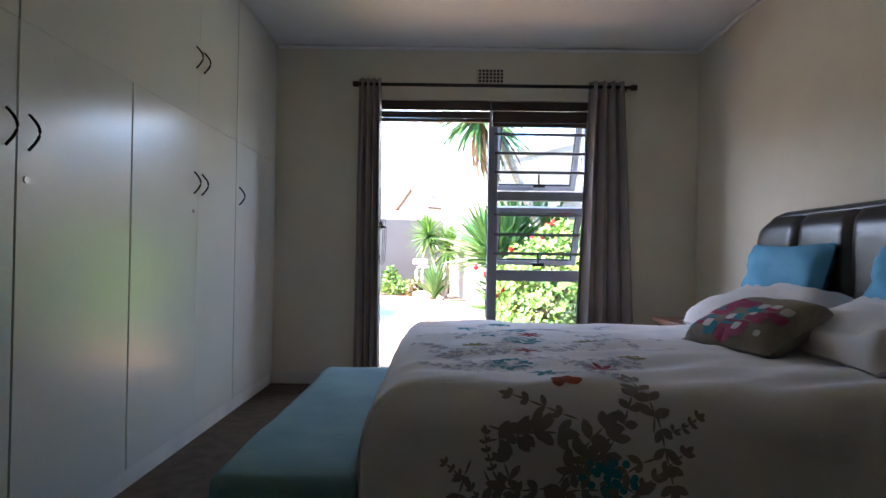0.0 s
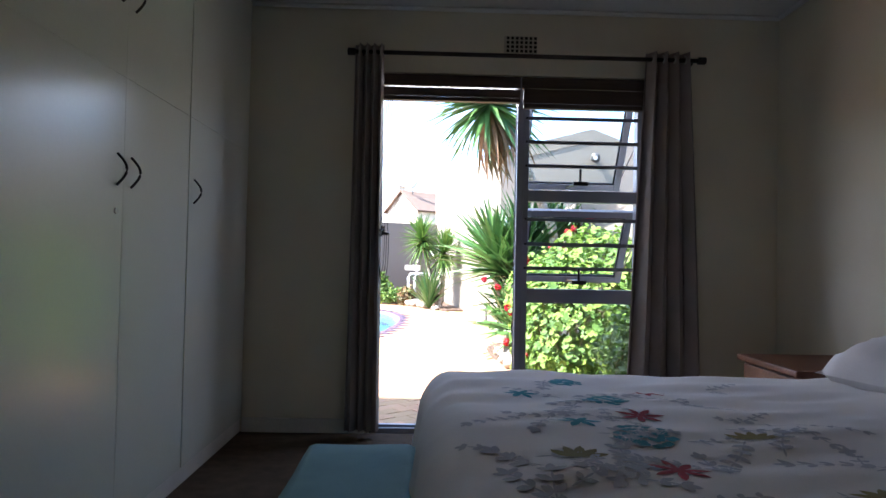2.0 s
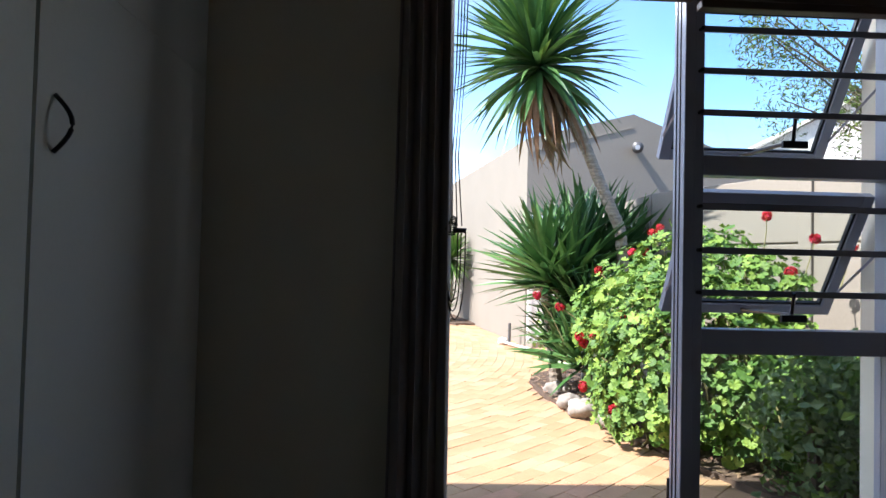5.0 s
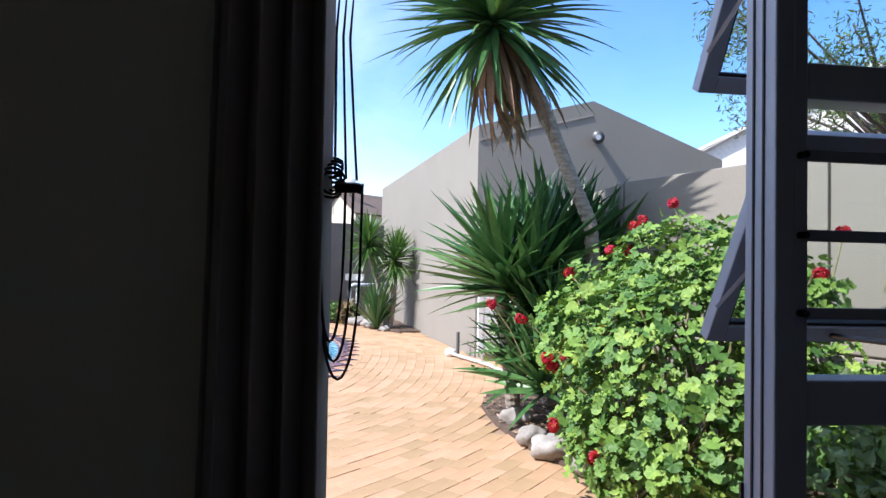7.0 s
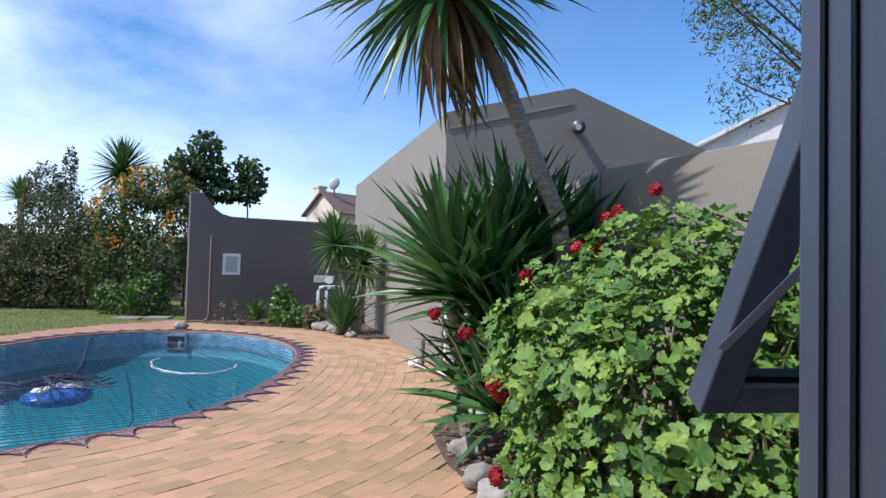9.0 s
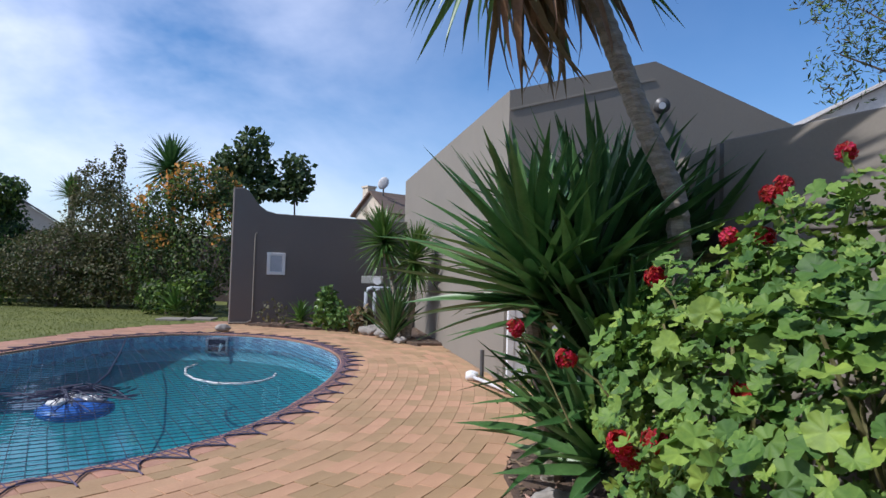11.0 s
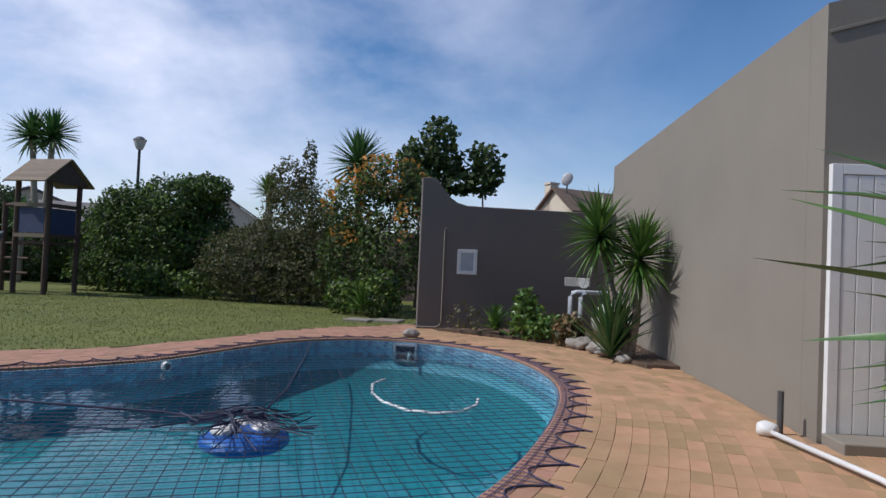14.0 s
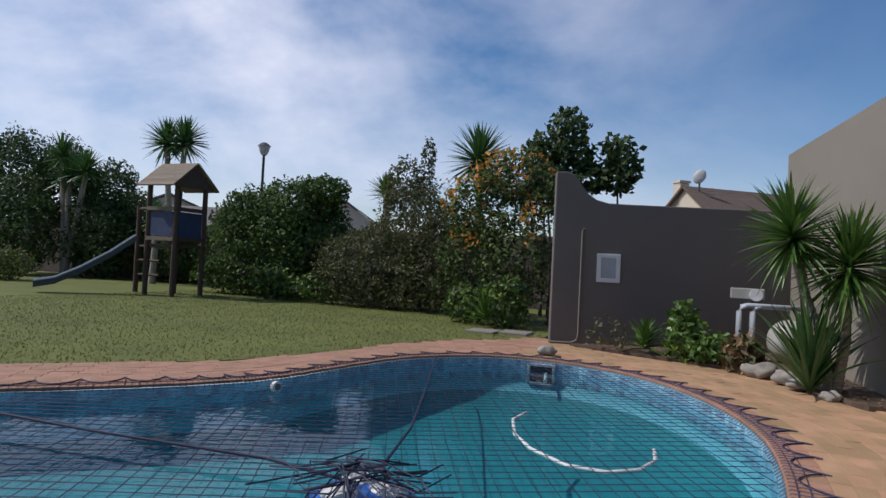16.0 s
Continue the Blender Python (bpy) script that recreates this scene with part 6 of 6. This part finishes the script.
def gable_house(label, at, turn, width, depth, eave, apex, wall, roof_mat, chimney=None, windows=()):
    th = thing("house", label, "house")
    m = Matrix.Translation(at) @ Matrix.Rotation(radians(turn), 4, "Z")
    h = width / 2
    part("wall", slab([(-h, -0.2), (-h, eave), (0, apex), (h, eave), (h, -0.2)], depth, m), wall, th)
    slope = math.atan2(apex - eave, h)
    rl = h / math.cos(slope) + 0.35
    for s in (-1, 1):
        rm = m @ Matrix.Translation((0, 0, apex + 0.03)) @ Matrix.Rotation(s * slope, 4, "Y")
        r = part("roof", boxes(((0 if s > 0 else -rl), (rl if s > 0 else 0), -0.25, depth + 0.25, 0.0, 0.10), m=rm), roof_mat, th)
        rows = int(rl / 0.38)
        for k in range(rows):
            x = 0.38 * k
            part("tile_course", boxes((x if s > 0 else -x - 0.37, x + 0.37 if s > 0 else -x, -0.25, depth + 0.25, 0.10, 0.125), m=rm @ Matrix.Rotation(radians(1.5 * s), 4, "Y")), roof_mat, r)
    if chimney:
        cx, cy, cz = chimney
        part("chimney", boxes((cx - 0.3, cx + 0.3, cy - 0.3, cy + 0.3, cz - 1.8, cz), (cx - 0.36, cx + 0.36, cy - 0.36, cy + 0.36, cz, cz + 0.12), m=m), wall, th)
    for x0, x1, z0, z1 in windows:
        w = part("window", boxes((x0, x1, -0.06, -0.005, z0, z1), m=m), M_WHITEPLASTIC, th)
        # same near-black shade colour fills the window pane
        part("pane", boxes((x0 + 0.08, x1 - 0.08, -0.075, -0.06, z0 + 0.08, z1 - 0.08), m=m), M_SHADOWGAP, w)
    return th


gable_house("cream gabled house with a grey tiled roof behind shrubs", (-24.4, 45, 0), 24, 5.6, 9, 3.2, 5.0, M_CREAM, M_GREYTILE, windows=((-0.15, 0.15, 3.5, 4.0),))
far = gable_house("peach gabled house with a brown tiled roof and chimney", (-2.2, 45, 0), -52, 3.6, 11, 4.6, 5.9, M_CREAM, M_ROOFTILE, chimney=(-0.8, 0.3, 6.3))
dish = thing("satellite_dish", "pale round satellite dish on the far roof", "satellite dish")
bm = bmesh.new()
bmesh.ops.create_uvsphere(bm, u_segments=20, v_segments=12, radius=0.42, matrix=Matrix.Translation((-1.5, 44.6, 6.5)) @ Matrix.Rotation(0.5, 4, "Y") @ Matrix.Diagonal((0.75, 0.25, 1, 1)))
part("reflector", bm, M_DISH, dish, smooth=True)
part("mast", tube(bmesh.new(), [(-1.5, 45.0, 5.0), (-1.5, 44.9, 6.4)], 0.05, 6), M_LAMPGREY, dish)
gable_house("white gabled house beyond the boundary wall", (16.0, 22, 0), -20, 15.0, 10, 4.2, 8.0, M_PALEWALL, M_PALEWALL)
gable_house("cream house with a grey roof at the garden's far end", (-31.0, 36, 0), 40, 8.0, 10, 2.7, 4.3, M_CREAM, M_GREYTILE)
gable_house("low cream house behind the play tower", (-23.5, 33.5, 0), 110, 7.0, 9, 2.2, 3.2, M_CREAM, M_GREYTILE)

# conifer far off
con = thing("conifer_tree", "dark green narrow conifer far behind the walls", "tree")
part("trunk", tube(bmesh.new(), [(10.6, 37, -0.1), (10.6, 37, 6.5)], 0.2, 6, taper=0.05), M_BRANCH, con)
crown("crown", [((10.6, 37, 3.2 + 0.8 * k), (1.9 - 0.36 * k, 1.9 - 0.36 * k, 0.55)) for k in range(5)], 170, 0.35, [M_DARKLEAF, M_HEDGE], con, random.Random(71))

# stepping slabs at the lawn's corner
for k, (x, y) in enumerate(((-4.45, 17.55), (-3.95, 17.75))):
    tagged(link("stepping_slab", boxes((x - 0.24, x + 0.24, y - 0.22, y + 0.22, -0.06, -0.005)), M_RENDER, bevel=0.012), "pale concrete stepping slab in the grass", "slab", group="stepping slabs")

# grass
rng = np.random.default_rng(5)
gx, gy = rng.uniform(-14, -3.5, 60000), 8.5 + 13.0 * rng.random(60000) ** 1.3
vs, fs = [], []
for x, y, h, a, w in zip(gx, gy, rng.uniform(0.010, 0.028, 60000), rng.uniform(0, 6.28, 60000), rng.uniform(0.004, 0.009, 60000)):
    if y > 21.5 or not inside(x, y, lawn_loop) or not inside(x - 0.05, y + 0.05, lawn_loop):
        continue
    k = len(vs)
    dx, dy = w * math.cos(a), w * math.sin(a)
    vs += [(x - dx, y - dy, LAWN - 0.014), (x + dx, y + dy, LAWN - 0.014), (x + 3 * dy, y - 3 * dx, LAWN - 0.01 + h)]
    fs.append((k, k + 1, k + 2))
tagged(raw("grass", vs, fs, M_GRASS), "short green lawn grass blades", "grass", kind="stuff")

# fallen leaves and mulch chips in the flower bed
rng = random.Random(81)
vs, fs = [], []
for k in range(2600):
    if k % 2:
        x, y = rng.uniform(0.5, 1.7), rng.uniform(5.6, 9.9)
        if not inside(x, y, BEDLOOP):
            continue
        z = -0.008
    else:
        x, y = rng.uniform(-2.9, 0.6), rng.uniform(14.3, 17.8)
        if not inside(x, y, pline):
            continue
        z = -0.001
    a, s = rng.uniform(0, 6.28), rng.uniform(0.012, 0.04)
    c, d = s * math.cos(a), s * math.sin(a)
    b = len(vs)
    vs += [(x - c, y - d, z + rng.random() * 0.012), (x + d * 0.4, y - c * 0.4, z + rng.random() * 0.012), (x + c, y + d, z + 0.01 + rng.random() * 0.012), (x - d * 0.4, y + c * 0.4, z + rng.random() * 0.012)]
    fs.append((b, b + 1, b + 2, b + 3))
tagged(raw("mulch", vs, fs, mat("mulch chips", (0.30, 0.20, 0.12), (0.12, 0.075, 0.045), piece=0.4)), "dry mulch chips and fallen leaves", "mulch", kind="stuff")

# ---- brick paving, course by course outwards from the pool ----
def brick_shape(length, width, height=0.024, inset=0.0022):
    a, b = length / 2, width / 2
    v = [(-a, -b, -height), (a, -b, -height), (a, b, -height), (-a, b, -height), (-a, -b, -inset), (a, -b, -inset), (a, b, -inset), (-a, b, -inset),
         (-a + inset, -b + inset, 0), (a - inset, -b + inset, 0), (a - inset, b - inset, 0), (-a + inset, b - inset, 0)]
    f = [(8, 9, 10, 11)]
    for i in range(4):
        j = (i + 1) % 4
        f += [(i, j, j + 4, i + 4), (i + 4, j + 4, j + 8, i + 8)]
    return v, f


def resample(loop, step):
    lens = [(loop[i] - loop[i - 1]).length for i in range(1, len(loop))] + [(loop[0] - loop[-1]).length]
    total = sum(lens)
    n = max(8, round(total / step))
    out, i, acc = [], 0, 0.0
    for k in range(n):
        t = total * k / n
        while acc + lens[i] < t:
            acc += lens[i]
            i += 1
        out.append(loop[i].lerp(loop[(i + 1) % len(loop)], (t - acc) / lens[i]))
    return out


rng = random.Random(91)
shared_bricks = {}
for nm, ln, wd, mt in (("paver", 0.2195, 0.1095, M_BRICK), ("coping", 0.1085, 0.2185, M_COPING)):
    v, f = brick_shape(ln, wd)
    me = bpy.data.meshes.new("brick")
    me.from_pydata(v, [], f)
    me.materials.append(mt)
    shared_bricks[nm] = (me, v, f)
solo, joined = 0, {"paver": ([], []), "coping": ([], []), "far": ([], [])}
shared_bricks["far"] = shared_bricks["paver"]
outer = [Vector(p) for p in pave_outer]
curve = resample(loop_pts, 0.11)
dist = 0.0
for course in range(64):
    kind = "coping" if course == 0 else "paver"
    step = 0.222 if course == 0 else 0.1115
    half = step / 2
    mids = [p + normal_at(i, curve) * half for i, p in enumerate(curve)]
    mids = resample(mids, 0.112 if course == 0 else 0.222)
    for i, p in enumerate(mids):
        if not inside(p.x, p.y, outer) or p.x < -9 or inside(p.x, p.y, BEDLOOP) or inside(p.x, p.y, pline) or p.y < 4.96:
            continue
        lg = (p - Vector((1.0, 11.53))).dot(Vector((0.989, 0.15)))
        if lg > -0.02 and p.y > 11.45:
            continue
        d = mids[(i + 1) % len(mids)] - mids[i - 1]
        m = Matrix.Translation((p.x, p.y, PAVE + rng.uniform(-0.0025, 0.002))) @ Matrix.Rotation(math.atan2(d.y, d.x) + rng.uniform(-0.012, 0.012), 4, "Z") @ Matrix.Rotation(rng.uniform(-0.006, 0.006), 4, "X")
        me, bv, bf = shared_bricks[kind]
        put = "far" if kind == "paver" and p.x < -3.3 and p.y > 10 else kind
        if kind == "paver" and solo < 300 and -0.9 < p.x < 0.6 and 6.3 < p.y < 12.2 and (p.y < 9.0 or p.x > -0.3):
            ob = new("brick", me)
            ob.parent = paving
            ob.matrix_basis = m
            solo += 1
        else:
            jv, jf = joined[put]
            b = len(jv)
            jv += [m @ Vector(q) for q in bv]
            jf += [tuple(q + b for q in g) for g in bf]
    curve = [p + normal_at(i, curve) * step for i, p in enumerate(curve)]
    curve = resample(curve, 0.12)
    for s in range(2):
        curve = [curve[i] * 0.5 + (curve[i - 1] + curve[(i + 1) % len(curve)]) * 0.25 for i in range(len(curve))]
for nm, mt in (("paver", M_BRICK), ("coping", M_COPING), ("far", M_COPING)):
    tagged(raw({"paver": "bricks", "coping": "coping_bricks", "far": "red_bricks"}[nm], joined[nm][0], joined[nm][1], mt, paving), kind="stuff")
